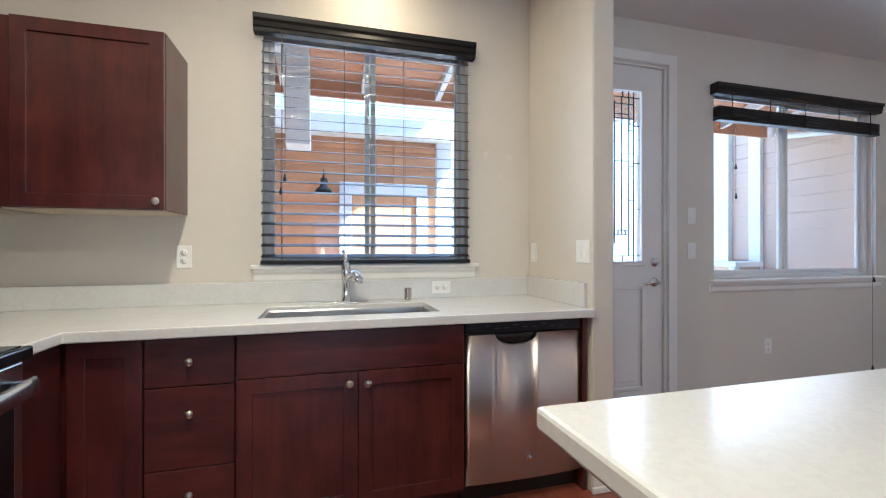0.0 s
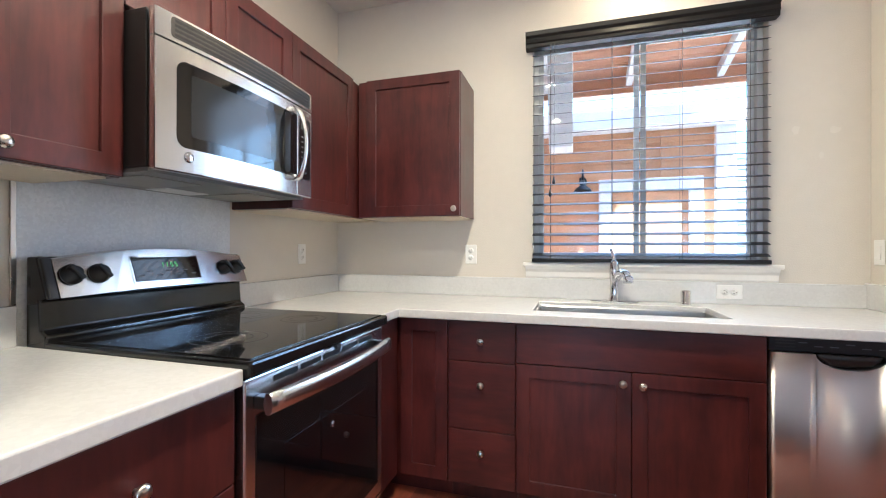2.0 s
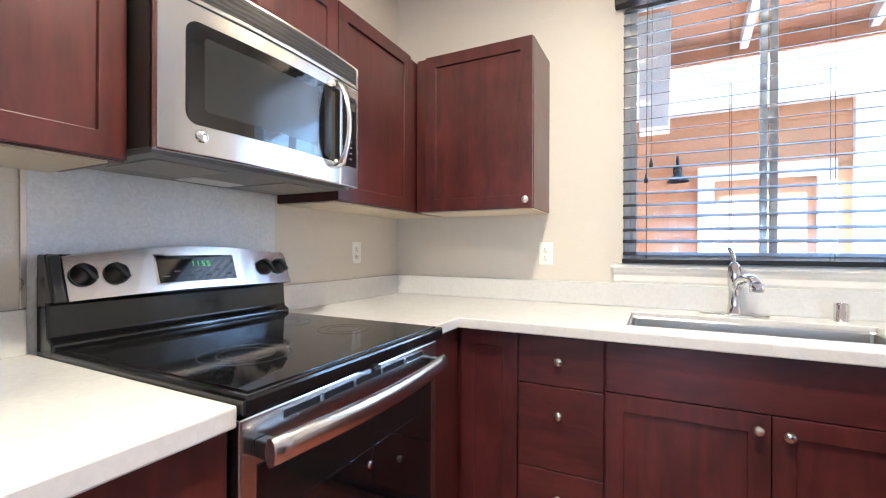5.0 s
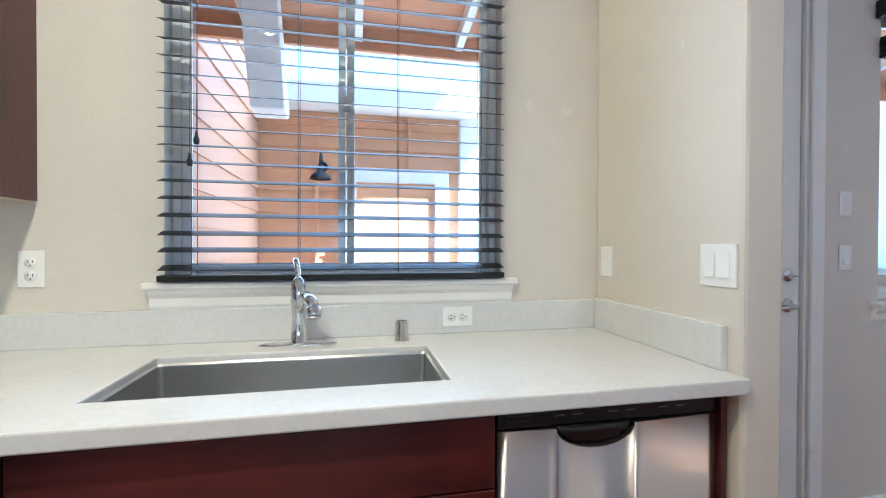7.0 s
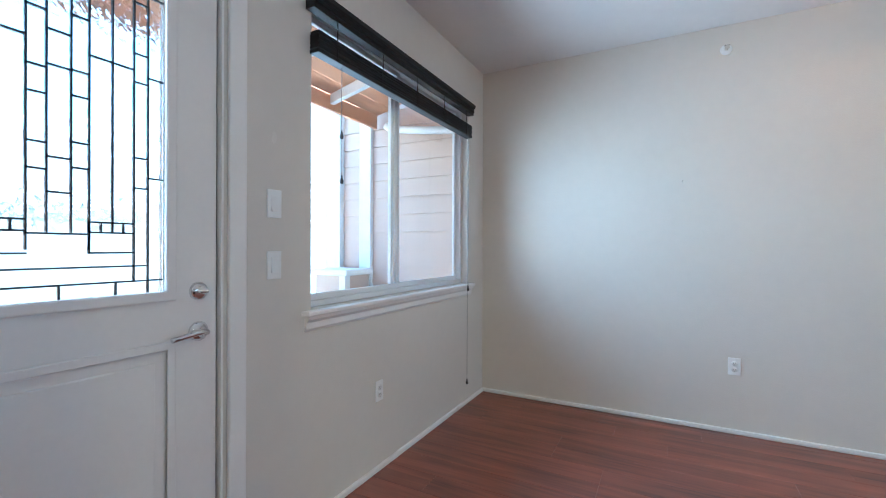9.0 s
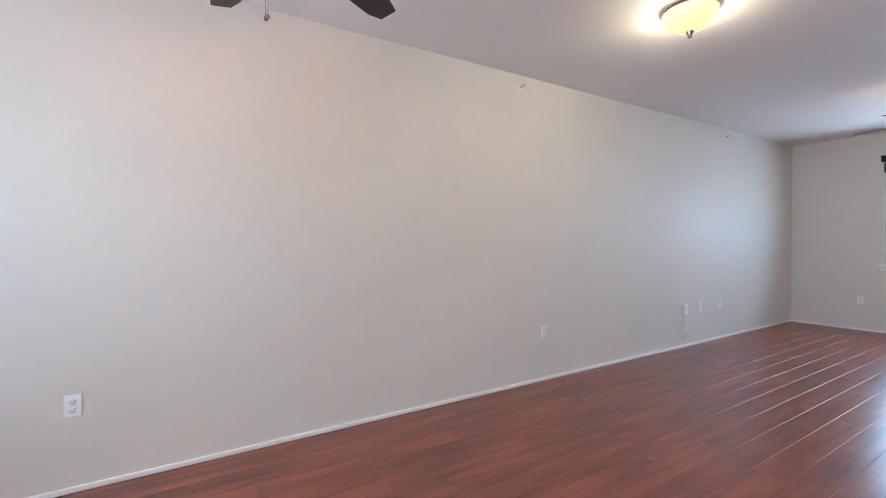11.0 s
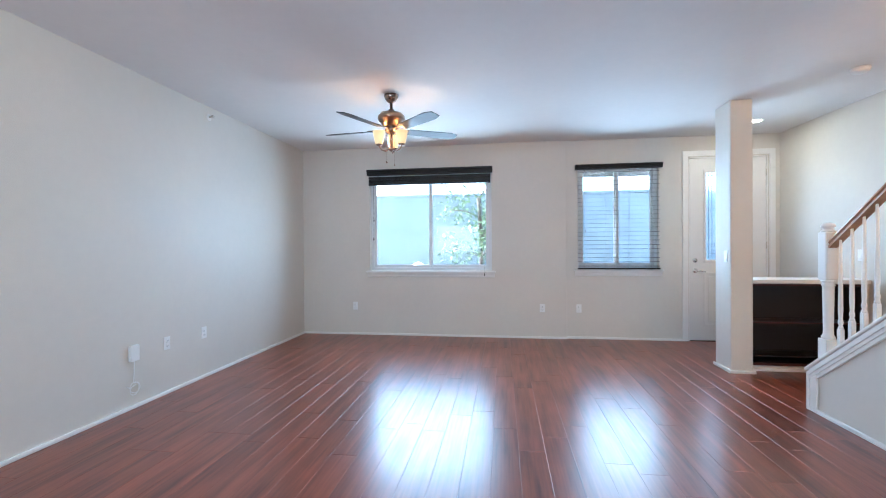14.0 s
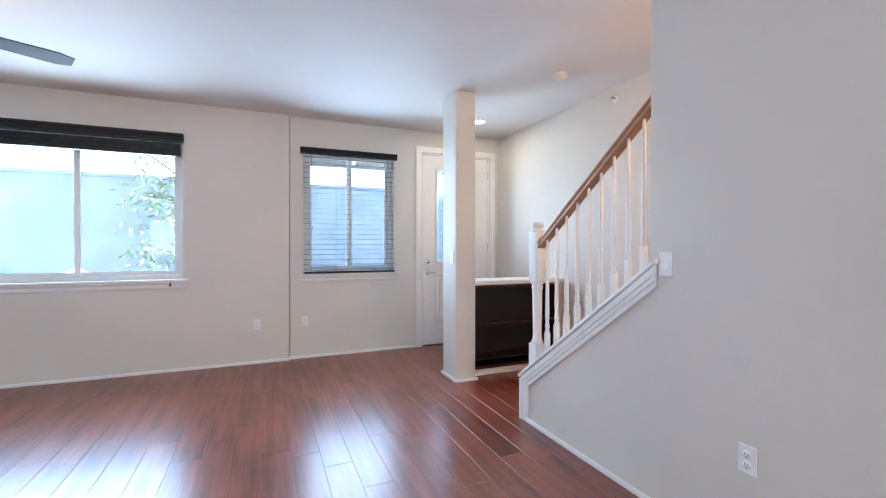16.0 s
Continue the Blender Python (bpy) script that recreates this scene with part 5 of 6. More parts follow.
def fan(x, y, angle, label, watts):
    """A five-blade ceiling fan with a three-shade light kit."""
    f = thing("ceiling_fan", (x, y, CEIL_Z), label, "ceiling fan", "ceiling fans")
    at = Matrix.Translation((x, y, 0))
    part("canopy", lathe([(0.0, CEIL_Z - 0.001), (0.068, CEIL_Z - 0.001), (0.068, 2.752), (0.045, 2.712), (0.022, 2.695), (0.0, 2.695)], 24, at), BRONZE, f)
    part("down_rod", lathe([(0.013, 2.70), (0.013, 2.635), (0.03, 2.63), (0.03, 2.60), (0.0, 2.60)], 14, at), BRONZE, f)
    part("motor", lathe([(0.0, 2.612), (0.05, 2.61), (0.105, 2.592), (0.130, 2.565), (0.132, 2.54), (0.122, 2.525), (0.10, 2.51), (0.085, 2.47), (0.0, 2.468)], 28, at), BRONZE, f)
    part("switch_housing", lathe([(0.06, 2.468), (0.062, 2.43), (0.045, 2.405), (0.018, 2.39), (0.016, 2.27), (0.03, 2.26), (0.03, 2.245), (0.012, 2.232), (0.0, 2.225)], 20, at), BRONZE, f)
    for i in range(5):
        a = angle + radians(72 * i)
        turn = at @ Matrix.Rotation(a, 4, "Z")
        bm_ = prism("z", -0.003, 0.003, [(0.17, -0.055), (0.60, -0.068), (0.677, -0.045), (0.677, 0.045), (0.60, 0.068), (0.17, 0.055)])
        bm_.transform(turn @ Matrix.Translation((0, 0, 2.432)) @ Matrix.Rotation(radians(-12), 4, "X"))
        blade = part("blade", bm_, FANBLADE, f, "dark wood fan blade", bevel=0.0015)
        bm_ = prism("z", -0.004, 0.004, [(0.05, -0.018), (0.16, -0.014), (0.20, -0.040), (0.245, -0.022), (0.255, 0.0), (0.245, 0.022), (0.20, 0.040), (0.16, 0.014), (0.05, 0.018)])
        bm_.transform(turn @ Matrix.Translation((0, 0, 2.4405)) @ Matrix.Rotation(radians(-12), 4, "X"))
        part("blade_bracket", bm_, BRONZE, blade, bevel=0.002)
    low = 0.105
    for i in range(3):
        a = angle + radians(120 * i + 40)
        d = Vector((math.cos(a), math.sin(a), 0))
        p = Vector((x, y, 0)) + d * 0.125
        arm = [Vector((x, y, 2.36 - low)) + d * 0.02, Vector((x, y, 2.333 - low)) + d * 0.06, Vector((x, y, 2.342 - low)) + d * 0.10, Vector((x, y, 2.375 - low)) + d * 0.125, Vector((x, y, 2.385 - low)) + d * 0.125]
        kit = part("light_arm", tube(arm, 0.007, 8), BRONZE, f)
        shade = part("shade", lathe([(0.0, 2.390 - low), (0.030, 2.390 - low), (0.036, 2.40 - low), (0.048, 2.455 - low), (0.060, 2.515 - low), (0.056, 2.515 - low), (0.044, 2.455 - low), (0.030, 2.40 - low), (0.0, 2.397 - low)], 20, Matrix.Translation((p.x, p.y, 0))), SHADE, kit, "frosted amber glass shade, lit")
        shade.visible_shadow = False
        part("socket_cup", lathe([(0.0, 2.378 - low), (0.020, 2.378 - low), (0.032, 2.388 - low), (0.032, 2.398 - low), (0.0, 2.3985 - low)], 16, Matrix.Translation((p.x, p.y, 0))), BRONZE, kit)
        bulb(p.x, p.y, 2.465 - low, watts, 0.03, AMBER)
    for k, (a, z) in enumerate(((0.6, 2.135), (2.4, 2.105))):
        px, py = x + 0.05 * math.cos(a), y + 0.05 * math.sin(a)
        part("pull_chain", join(tube([(px, py, 2.40), (px, py, z)], 0.0012, 5), lathe([(0.0, 0.0), (0.006, -0.006), (0.008, -0.016), (0.0, -0.024)], 10, Matrix.Translation((px, py, z)))), BRONZE, f)


fan(4.46, -8.47, radians(-6), "dark five-blade ceiling fan with lit amber shades", 0.036)
fan(5.155, -2.64, radians(11), "dark five-blade ceiling fan over the dining area", 0.08)
fl = thing("flush_light", (5.03, -5.12, CEIL_Z), "flush ceiling light with lit amber bowl", "ceiling light")
part("pan", lathe([(0.0, CEIL_Z - 0.001), (0.15, CEIL_Z - 0.001), (0.155, CEIL_Z - 0.02), (0.0, CEIL_Z - 0.022)], 28, Matrix.Translation((5.03, -5.12, 0))), BRONZE, fl)
bowl = part("bowl", lathe([(0.16, CEIL_Z - 0.024), (0.15, CEIL_Z - 0.07), (0.11, CEIL_Z - 0.115), (0.05, CEIL_Z - 0.14), (0.0, CEIL_Z - 0.145)], 28, Matrix.Translation((5.03, -5.12, 0))), BOWL, fl, "amber glass bowl, lit")
bowl.visible_shadow = False
part("finial", lathe([(0.0, -0.14), (0.022, -0.143), (0.024, -0.152), (0.012, -0.165), (0.014, -0.178), (0.0, -0.19)], 16, Matrix.Translation((5.03, -5.12, CEIL_Z))), BRONZE, fl)
bulb(5.03, -5.12, CEIL_Z - 0.075, 0.5, 0.05)

st = thing("stair_light", (0.33, -6.45, CEIL_Z), "small flush ceiling light above the stairs", "ceiling light")
part("pan", lathe([(0.0, -0.001), (0.12, -0.001), (0.125, -0.018), (0.0, -0.02)], 24, Matrix.Translation((0.33, -6.45, CEIL_Z))), BRONZE, st)
g = part("bowl", lathe([(0.12, -0.021), (0.10, -0.06), (0.04, -0.085), (0.0, -0.088)], 24, Matrix.Translation((0.33, -6.45, CEIL_Z))), BOWL, st, "amber glass bowl, lit")
g.visible_shadow = False
bulb(0.33, -6.45, CEIL_Z - 0.12, 0.75, 0.04, AMBER)


# ---- outlets and switches ----
def wall_pose(side, u, z):
    """The pose of a fitting on a wall: local x along the wall, local y up, local z into the room."""
    if side == "north":
        return Matrix.Translation((u, 0.0, z)) @ Matrix(((1, 0, 0, 0), (0, 0, -1, 0), (0, 1, 0, 0), (0, 0, 0, 1)))
    if side == "splash":
        return Matrix.Translation((u, -0.0206, z)) @ Matrix(((1, 0, 0, 0), (0, 0, -1, 0), (0, 1, 0, 0), (0, 0, 0, 1)))
    if side in ("south", "south2"):
        return Matrix.Translation((u, SOUTH if side == "south" else SOUTH2, z)) @ Matrix(((-1, 0, 0, 0), (0, 0, 1, 0), (0, 1, 0, 0), (0, 0, 0, 1)))
    x = {"east": EAST, "wing": 2.88}.get(side)
    if x is not None:
        return Matrix.Translation((x, u, z)) @ Matrix(((0, 0, -1, 0), (-1, 0, 0, 0), (0, 1, 0, 0), (0, 0, 0, 1)))
    x = {"west": 0.0, "stair": 1.0, "column": 1.11, "entry": WEST2}[side]
    return Matrix.Translation((x, u, z)) @ Matrix(((0, 0, 1, 0), (1, 0, 0, 0), (0, 1, 0, 0), (0, 0, 0, 1)))


def local(name, bm_, material, m, parent, label="", bevel=0.0):
    bm_.transform(m)
    return part(name, bm_, material, parent, label, bevel)


def outlet(side, u, z, flat=False, label="white duplex outlet on the wall"):
    m = wall_pose(side, u, z)
    if flat:
        m = m @ Matrix.Rotation(radians(90), 4, "Z")
    o = thing("outlet", m.translation, label, "outlet", "wall outlets")
    local("cover_plate", boxes((-0.036, -0.058, 0.0004, 0.036, 0.058, 0.006)), WHITEPLASTIC, m, o, bevel=0.003)
    for s_ in (-0.021, 0.021):
        bm_ = lathe([(0.0, 0.0), (0.017, 0.0), (0.017, 0.0028), (0.0, 0.003)], 20, m @ Matrix.Translation((0, s_, 0.006)))
        r_ = part("receptacle", bm_, WHITEPLASTIC, o)
        local("slots", boxes((-0.0075, s_ - 0.002, 0.0088, -0.005, s_ + 0.007, 0.0094), (0.005, s_ - 0.002, 0.0088, 0.0075, s_ + 0.007, 0.0094), (-0.002, s_ - 0.011, 0.0088, 0.002, s_ - 0.007, 0.0094)), SLOT, m, r_)
    return o


def switch(side, u, z, gangs=1, label="white rocker light switch on the wall", w_=0.036, h_=0.058):
    m = wall_pose(side, u, z)
    o = thing("light_switch", m.translation, label, "switch", "light switches")
    half = w_ + 0.023 * (gangs - 1)
    local("cover_plate", boxes((-half, -h_, 0.0004, half, h_, 0.006)), WHITEPLASTIC, m, o, bevel=0.003)
    for k in range(gangs):
        x = (k - (gangs - 1) / 2) * 0.046
        bm_ = prism("x", x - 0.0165, x + 0.0165, [(-0.033, 0.0055), (0.033, 0.0055), (0.033, 0.0075), (0.0, 0.008), (-0.033, 0.0125)])
        local("rocker", bm_, WHITEPLASTIC, m, o, bevel=0.0012)
    return o


outlet("north", 0.928, 1.149)
outlet("splash", 2.292, 0.962, True, "white duplex outlet set sideways in backsplash")
outlet("west", -0.40, 1.150)
switch("wing", -0.075, 1.167, 1, "white single switch on the wing wall")
switch("wing", -0.595, 1.177, 2, "white double rocker switch on the wing wall")
switch("north", 4.168, 1.428)
switch("north", 4.168, 1.176)
outlet("north", 4.895, 0.445)
for yy in (-1.838, -5.205, -7.91, -8.39):
    outlet("east", yy, 0.455)
outlet("south", 5.595, 0.43)
outlet("south", 2.855, 0.43)
outlet("south2", 2.35, 0.425)
outlet("stair", -6.575, 0.437)
switch("stair", -6.955, 1.208)
switch("column", -9.24, 1.186)
switch("entry", -9.36, 1.19)

# cable box with a coiled lead on the long wall
m = wall_pose("east", -7.55, 0.455)
cb = thing("cable_box", m.translation, "small white wall box with hanging coiled lead", "cable box")
local("case", boxes((-0.042, -0.065, 0.0004, 0.042, 0.065, 0.03)), WHITEPLASTIC, m, cb, bevel=0.006)
lead = [(0.0, -0.064, 0.018), (0.002, -0.15, 0.012), (-0.004, -0.24, 0.012)]
for k in range(25):
    a = 2 * math.pi * k / 12
    r_ = 0.045 + 0.012 * math.sin(k * 0.7)
    lead.append((r_ * math.sin(a), -0.29 + r_ * math.cos(a), 0.012 + 0.0008 * k))
lead += [(-0.06, -0.27, 0.03), (-0.085, -0.25, 0.028)]
local("coiled_lead", tube(lead, 0.0035, 6), WHITEPLASTIC, m, cb, "coiled white cable")


def sprinkler(side, u, z):
    m_ = wall_pose(side, u, z)
    s_ = thing("sprinkler", m_.translation, "chrome sidewall fire sprinkler high on the wall", "sprinkler", "fire sprinklers")
    part("escutcheon", lathe([(0.036, 0.0004), (0.034, 0.005), (0.020, 0.010), (0.014, 0.0105), (0.0, 0.0105)], 22, m_), WHITEPLASTIC, s_)
    head = part("head", lathe([(0.010, 0.010), (0.010, 0.03), (0.006, 0.035), (0.004, 0.055), (0.0, 0.056)], 12, m_), NICKEL, s_)
    local("deflector", boxes((-0.014, -0.012, 0.052, 0.014, 0.012, 0.054), (-0.014, 0.010, 0.035, 0.014, 0.012, 0.054)), NICKEL, m_, head)
    local("frame_arm", boxes((-0.012, -0.002, 0.022, -0.009, 0.002, 0.054), (0.009, -0.002, 0.022, 0.012, 0.002, 0.054)), NICKEL, m_, head)


for yy, zz in ((-1.785, 2.607), (-4.92, 2.665), (-8.50, 2.665)):
    sprinkler("east", yy, zz)
sprinkler("entry", -8.5, 2.66)
sd = thing("smoke_detector", (0.435, -8.48, CEIL_Z), "round white smoke detector on the ceiling", "smoke detector")
part("base", lathe([(0.0, -0.0005), (0.066, -0.0005), (0.066, -0.012), (0.0, -0.012)], 28, Matrix.Translation((0.435, -8.48, CEIL_Z))), WHITEPLASTIC, sd)
part("cap", lathe([(0.060, -0.0125), (0.060, -0.028), (0.045, -0.040), (0.018, -0.044), (0.0, -0.044)], 28, Matrix.Translation((0.435, -8.48, CEIL_Z))), WHITEPLASTIC, sd)
nl = thing("nail", (EAST, -1.527, 1.722), "small grey nail sticking out of the wall", "nail")
part("shank", tube([(EAST - 0.0005, -1.527, 1.722), (EAST - 0.03, -1.527, 1.728)], 0.003, 8), NICKEL, nl)

PATCH = mat("patch_paint", (0.735, 0.697, 0.64), 0.7, vary=0.03, bump=0.2, bump_scale=120)


def paint_patch(side, u, z, w_, h_, seed):
    """A dab of paler paint over a filled nail hole."""
    r_ = random.Random(seed)
    m_ = wall_pose(side, u, z)
    p_ = thing("paint_patch", m_.translation, "dab of paler touch-up paint on the wall", "paint patch", "paint patches")
    ring = []
    for k in range(14):
        a_ = 2 * math.pi * k / 14
        q_ = r_.uniform(0.7, 1.1)
        ring.append((w_ * q_ * math.cos(a_), h_ * q_ * math.sin(a_)))
    local("dab", prism("z", 0.0002, 0.0009, ring), PATCH, m_, p_)


for u, z, w_, h_, seed in ((2.585, 1.775, 0.018, 0.024, 1), (2.745, 1.765, 0.024, 0.020, 2), (2.69, 1.645, 0.012, 0.018, 3), (4.17, 1.70, 0.014, 0.026, 5)):
    paint_patch("north", u, z, w_, h_, seed)
paint_patch("wing", -0.46, 1.84, 0.010, 0.030, 8)

# ---- half wall shelves ----
sh = thing("built_in_shelf", (0.35, -9.4, 0.075), "black built-in shelves recessed in the half wall", "shelf")
part("back", boxes((-0.159, -9.525, 0.076, 0.859, -9.518, 0.889)), ESPRESSO, sh)
for x_ in (-0.159, 0.847):
    part("side", boxes((x_, -9.5175, 0.076, x_ + 0.012, -9.262, 0.889)), ESPRESSO, sh)
for z_ in (0.0765, 0.15, 0.495, 0.876):
    part("board", boxes((-0.146, -9.5175, z_, 0.8465, -9.265, z_ + 0.012)), ESPRESSO, sh)
part("shelf_edge", boxes((-0.146, -9.2645, 0.494, 0.8465, -9.261, 0.508)), CHERRY_X, sh, "reddish shelf edge")
part("face_frame", plate("y", -9.268, -9.258, (-0.175, 0.06, 0.868, 0.900), [(-0.15, 0.085, 0.850, 0.880)]), CHERRY_X, sh, bevel=0.002)
cap = thing("ledge_cap", (0.34, -9.4, 0.906), "white painted cap on the half wall", "ledge")
part("board", boxes((WEST2 + 0.001, -9.555, 0.9055, 0.899, -9.235, 0.948)), TRIM, cap, bevel=0.006)

# ---- stairs ----
RISE, RUN, Y0S = 0.184, 0.245, -8.14
stairs = thing("staircase", (0.34, -8.0, 0), "carpeted stairs rising behind a white rake wall", "stairs")
CARPET = mat("beige_carpet", (0.42, 0.36, 0.29), 0.95, vary=0.15, scale=20, bump=0.6, bump_scale=300)
for i in range(14):
    y = Y0S + RUN * i
    part("step", boxes((WEST2 + 0.001, y, max(0.0, RISE * i - 0.30), 0.898, y + RUN - 0.0005, RISE * (i + 1))), CARPET, stairs, bevel=0.012)
SL = (1.199 - 0.424) / 1.044


def rake(y):
    """Height of the rake wall's cap at y."""
    return 0.46 + SL * (y + 8.044)


YA, YB = -8.19, -7.046
structure("wall_rake", prism("x", 0.902, 0.996, [(YA + 0.012, -0.02), (YB, -0.02), (YB, rake(YB) - 0.045), (YA + 0.012, rake(YA) - 0.045)]), PAINT, "sloping cream wall carrying the stair railing", "wall")
rail = thing("stair_railing", (0.95, -8.1, 0.3), "white stair balustrade with an oak handrail", "railing")
part("cap_board", prism("x", 0.872, 1.028, [(YA - 0.03, rake(YA - 0.03) - 0.028), (YB + 0.05, rake(YB + 0.05) - 0.028), (YB + 0.05, rake(YB + 0.05)), (YA - 0.03, rake(YA - 0.03))]), TRIM, rail, bevel=0.008)
for d_, t_ in ((0.03, 0.022), (0.062, 0.016), (0.095, 0.010)):
    part("stringer_moulding", prism("x", 0.997, 1.0 + t_, [(YA + 0.01, rake(YA) - d_ - 0.045), (YB + 0.04, rake(YB + 0.04) - d_ - 0.045), (YB + 0.04, rake(YB + 0.04) - d_), (YA + 0.01, rake(YA) - d_)]), TRIM, rail, bevel=0.004)
part("end_board", boxes((0.90, YA - 0.022, 0.0, 1.018, YA + 0.011, rake(YA) - 0.05)), TRIM, rail, bevel=0.004)
part("end_casing", boxes((0.997, YA + 0.0115, 0.0, 1.014, YA + 0.085, rake(YA) - 0.06)), TRIM, rail, bevel=0.004)
NY = -8.075
newel = part("newel_post", boxes((0.905, NY - 0.045, rake(NY) - 0.02, 0.995, NY + 0.045, rake(NY) + 0.15)), TRIM, rail, "white turned newel post", bevel=0.006)
part("turning", lathe([(0.040, rake(NY) + 0.15), (0.044, rake(NY) + 0.165), (0.034, rake(NY) + 0.18), (0.031, rake(NY) + 0.22), (0.036, 0.95), (0.036, 0.985), (0.045, 0.995), (0.034, 1.01), (0.045, 1.022), (0.045, 1.035), (0.0, 1.036)], 20, Matrix.Translation((0.95, NY, 0))), TRIM, newel)
part("upper_block", boxes((0.905, NY - 0.045, 1.034, 0.995, NY + 0.045, 1.40)), TRIM, newel, bevel=0.01)
part("cap", lathe([(0.046, 1.398), (0.048, 1.405), (0.036, 1.415), (0.030, 1.424), (0.044, 1.436), (0.046, 1.447), (0.036, 1.462), (0.0, 1.470)], 20, Matrix.Translation((0.95, NY, 0))), TRIM, newel)
HS = (2.004 - 1.30) / (-7.046 + 7.978)


def hand(y):
    return 1.318 + HS * (y + 7.978)


prof = [(-0.030, 0.0), (0.030, 0.0), (0.030, 0.018), (0.024, 0.026), (0.032, 0.040), (0.028, 0.056), (0.012, 0.064), (-0.012, 0.064), (-0.028, 0.056), (-0.032, 0.040), (-0.024, 0.026), (-0.030, 0.018)]
bm = bmesh.new()
ends = [[bm.verts.new((0.95 + px, y, hand(y) + pz)) for px, pz in prof] for y in (NY + 0.046, -7.0455)]
bm.faces.new(ends[0])
bm.faces.new(ends[1])
for i in range(len(prof)):
    bm.faces.new([ends[0][i], ends[0][(i + 1) % len(prof)], ends[1][(i + 1) % len(prof)], ends[1][i]])
bmesh.ops.recalc_face_normals(bm, faces=bm.faces)
part("handrail", bm, OAK, rail, "varnished oak handrail")
for i in range(10):
    y = -7.955 + i * 0.103
    z0, z1 = rake(y) - 0.002, hand(y) + 0.004
    b_ = part("baluster", boxes((0.934, y - 0.016, z0 - 0.012, 0.966, y + 0.016, z0 + 0.16)), TRIM, rail, bevel=0.003)
    part("turned_shaft", lathe([(0.015, z0 + 0.158), (0.017, z0 + 0.17), (0.011, z0 + 0.185), (0.016, z0 + 0.20), (0.016, z0 + 0.215), (0.012, z0 + 0.23), (0.0150, z0 + 0.30), (0.0125, z0 + 0.5), (0.0085, z1), (0.0, z1 + 0.001)], 10, Matrix.Translation((0.95, y, 0))), TRIM, b_)

# ---- outside, behind the kitchen ----
structure("ground", plate("z", -0.3, -0.14, (-400, -400, 400, 400), [(WEST2 - 0.2, SOUTH - 0.2, EAST + 0.2, 0.1)]), CONCRETE, "pale concrete and paving out to the horizon", "ground")


def lap_wall(name, axis, w, out, u0, u1, z0, z1, material, label, pitch=0.165, holes=()):
    """An outside wall with overlapping boards; out is the way it faces along axis."""
    h = thing(name, ((u0 + u1) / 2, w, z0) if axis == "y" else (w, (u0 + u1) / 2, z0), label, "wall")
    h["kind"] = "structure"
    back = sorted((w, w - out * 0.15))
    part("sheathing", plate(axis, *back, (u0, z0, u1, z1)), material, h)
    z = z0
    while z < z1 - 0.02:
        top = min(z + pitch, z1)
        outl = [(w, z), (w + out * 0.022, z), (w + out * 0.006, top + 0.004), (w, top + 0.004)]
        if axis == "y":
            bm_ = prism("x", u0, u1, outl)
        else:
            bm_ = prism("y", u0, u1, outl)
        part("lap_board", bm_, material, h)
        z += pitch
    return h


def eave(name, y_wall, out, x0, x1, label, wood):
    """A boarded soffit with a fascia and pale rafter tails."""
    e = thing(name, ((x0 + x1) / 2, y_wall + out * 0.5, 2.45), label, "eave")
    e["kind"] = "structure"
    ya, yb = y_wall + out * 0.001, y_wall + out * 0.98
    for k in range(6):
        f0, f1 = k / 6, (k + 1) / 6
        p, q_ = ya + (yb - ya) * f0, ya + (yb - ya) * f1 - out * 0.006
        za, zb = 2.80 - 0.24 * f0, 2.80 - 0.24 * f1
        part("soffit_board", prism("x", x0, x1, [(p, za), (q_, zb), (q_, zb + 0.02), (p, za + 0.02)]), wood, e)
    yf = y_wall + out * 0.982
    part("fascia", boxes((x0, min(yf, yf + out * 0.035), 2.43, x1, max(yf, yf + out * 0.035), 2.64)), wood, e, bevel=0.003)
    x = x0 + 0.06
    while x < x1 - 0.1:
        part("rafter_tail", prism("x", x, x + 0.045, [(ya, 2.70), (yb - out * 0.01, 2.475), (yb - out * 0.01, 2.555), (ya, 2.795)]), WHITEWOOD, e, "pale painted rafter tail")
        x += 0.63
    return e


eave("eave_north", 0.14, 1, 0.60, 6.38, "orange boarded eave with pale rafter tails", SOFFIT)
eave("eave_south", SOUTH - 0.17, -1, -0.4, 6.5, "boarded eave over the front windows", GREYSOFFIT)

nb = lap_wall("neighbour_wall", "y", 2.75, -1, -2.5, 3.15, -0.14, 2.52, STUCCO, "orange sided house wall across the patio", 0.21)
for x_ in (0.75, 1.55, 2.45):
    part("batten", boxes((x_, 2.70, -0.1, x_ + 0.035, 2.727, 2.50)), STUCCO, nb)
nw = thing("neighbour_window", (2.33, 2.72, 0.3), "white trimmed window in the orange wall", "window")
part("trim", plate("y", 2.66, 2.728, (1.80, 0.20, 2.86, 1.98), [(1.94, 0.34, 2.72, 1.84)]), WHITEWOOD, nw, bevel=0.006)
part("blind", boxes((1.94, 2.69, 0.34, 2.72, 2.71, 1.84)), STUCCO, nw)
part("corner_trim", boxes((2.98, 2.67, -0.14, 3.17, 2.80, 2.52)), WHITEWOOD, nb, "white corner board", bevel=0.005)
rfx = thing("neighbour_roof", (0.4, 3.6, 2.5), "grey shingled roof with a white gutter", "roof")
part("gutter", boxes((-2.7, 2.42, 2.50, 3.4, 2.56, 2.70)), WHITEWOOD, rfx, bevel=0.01)
part("soffit", boxes((-2.7, 2.56, 2.52, 3.4, 2.77, 2.55)), WHITEWOOD, rfx)
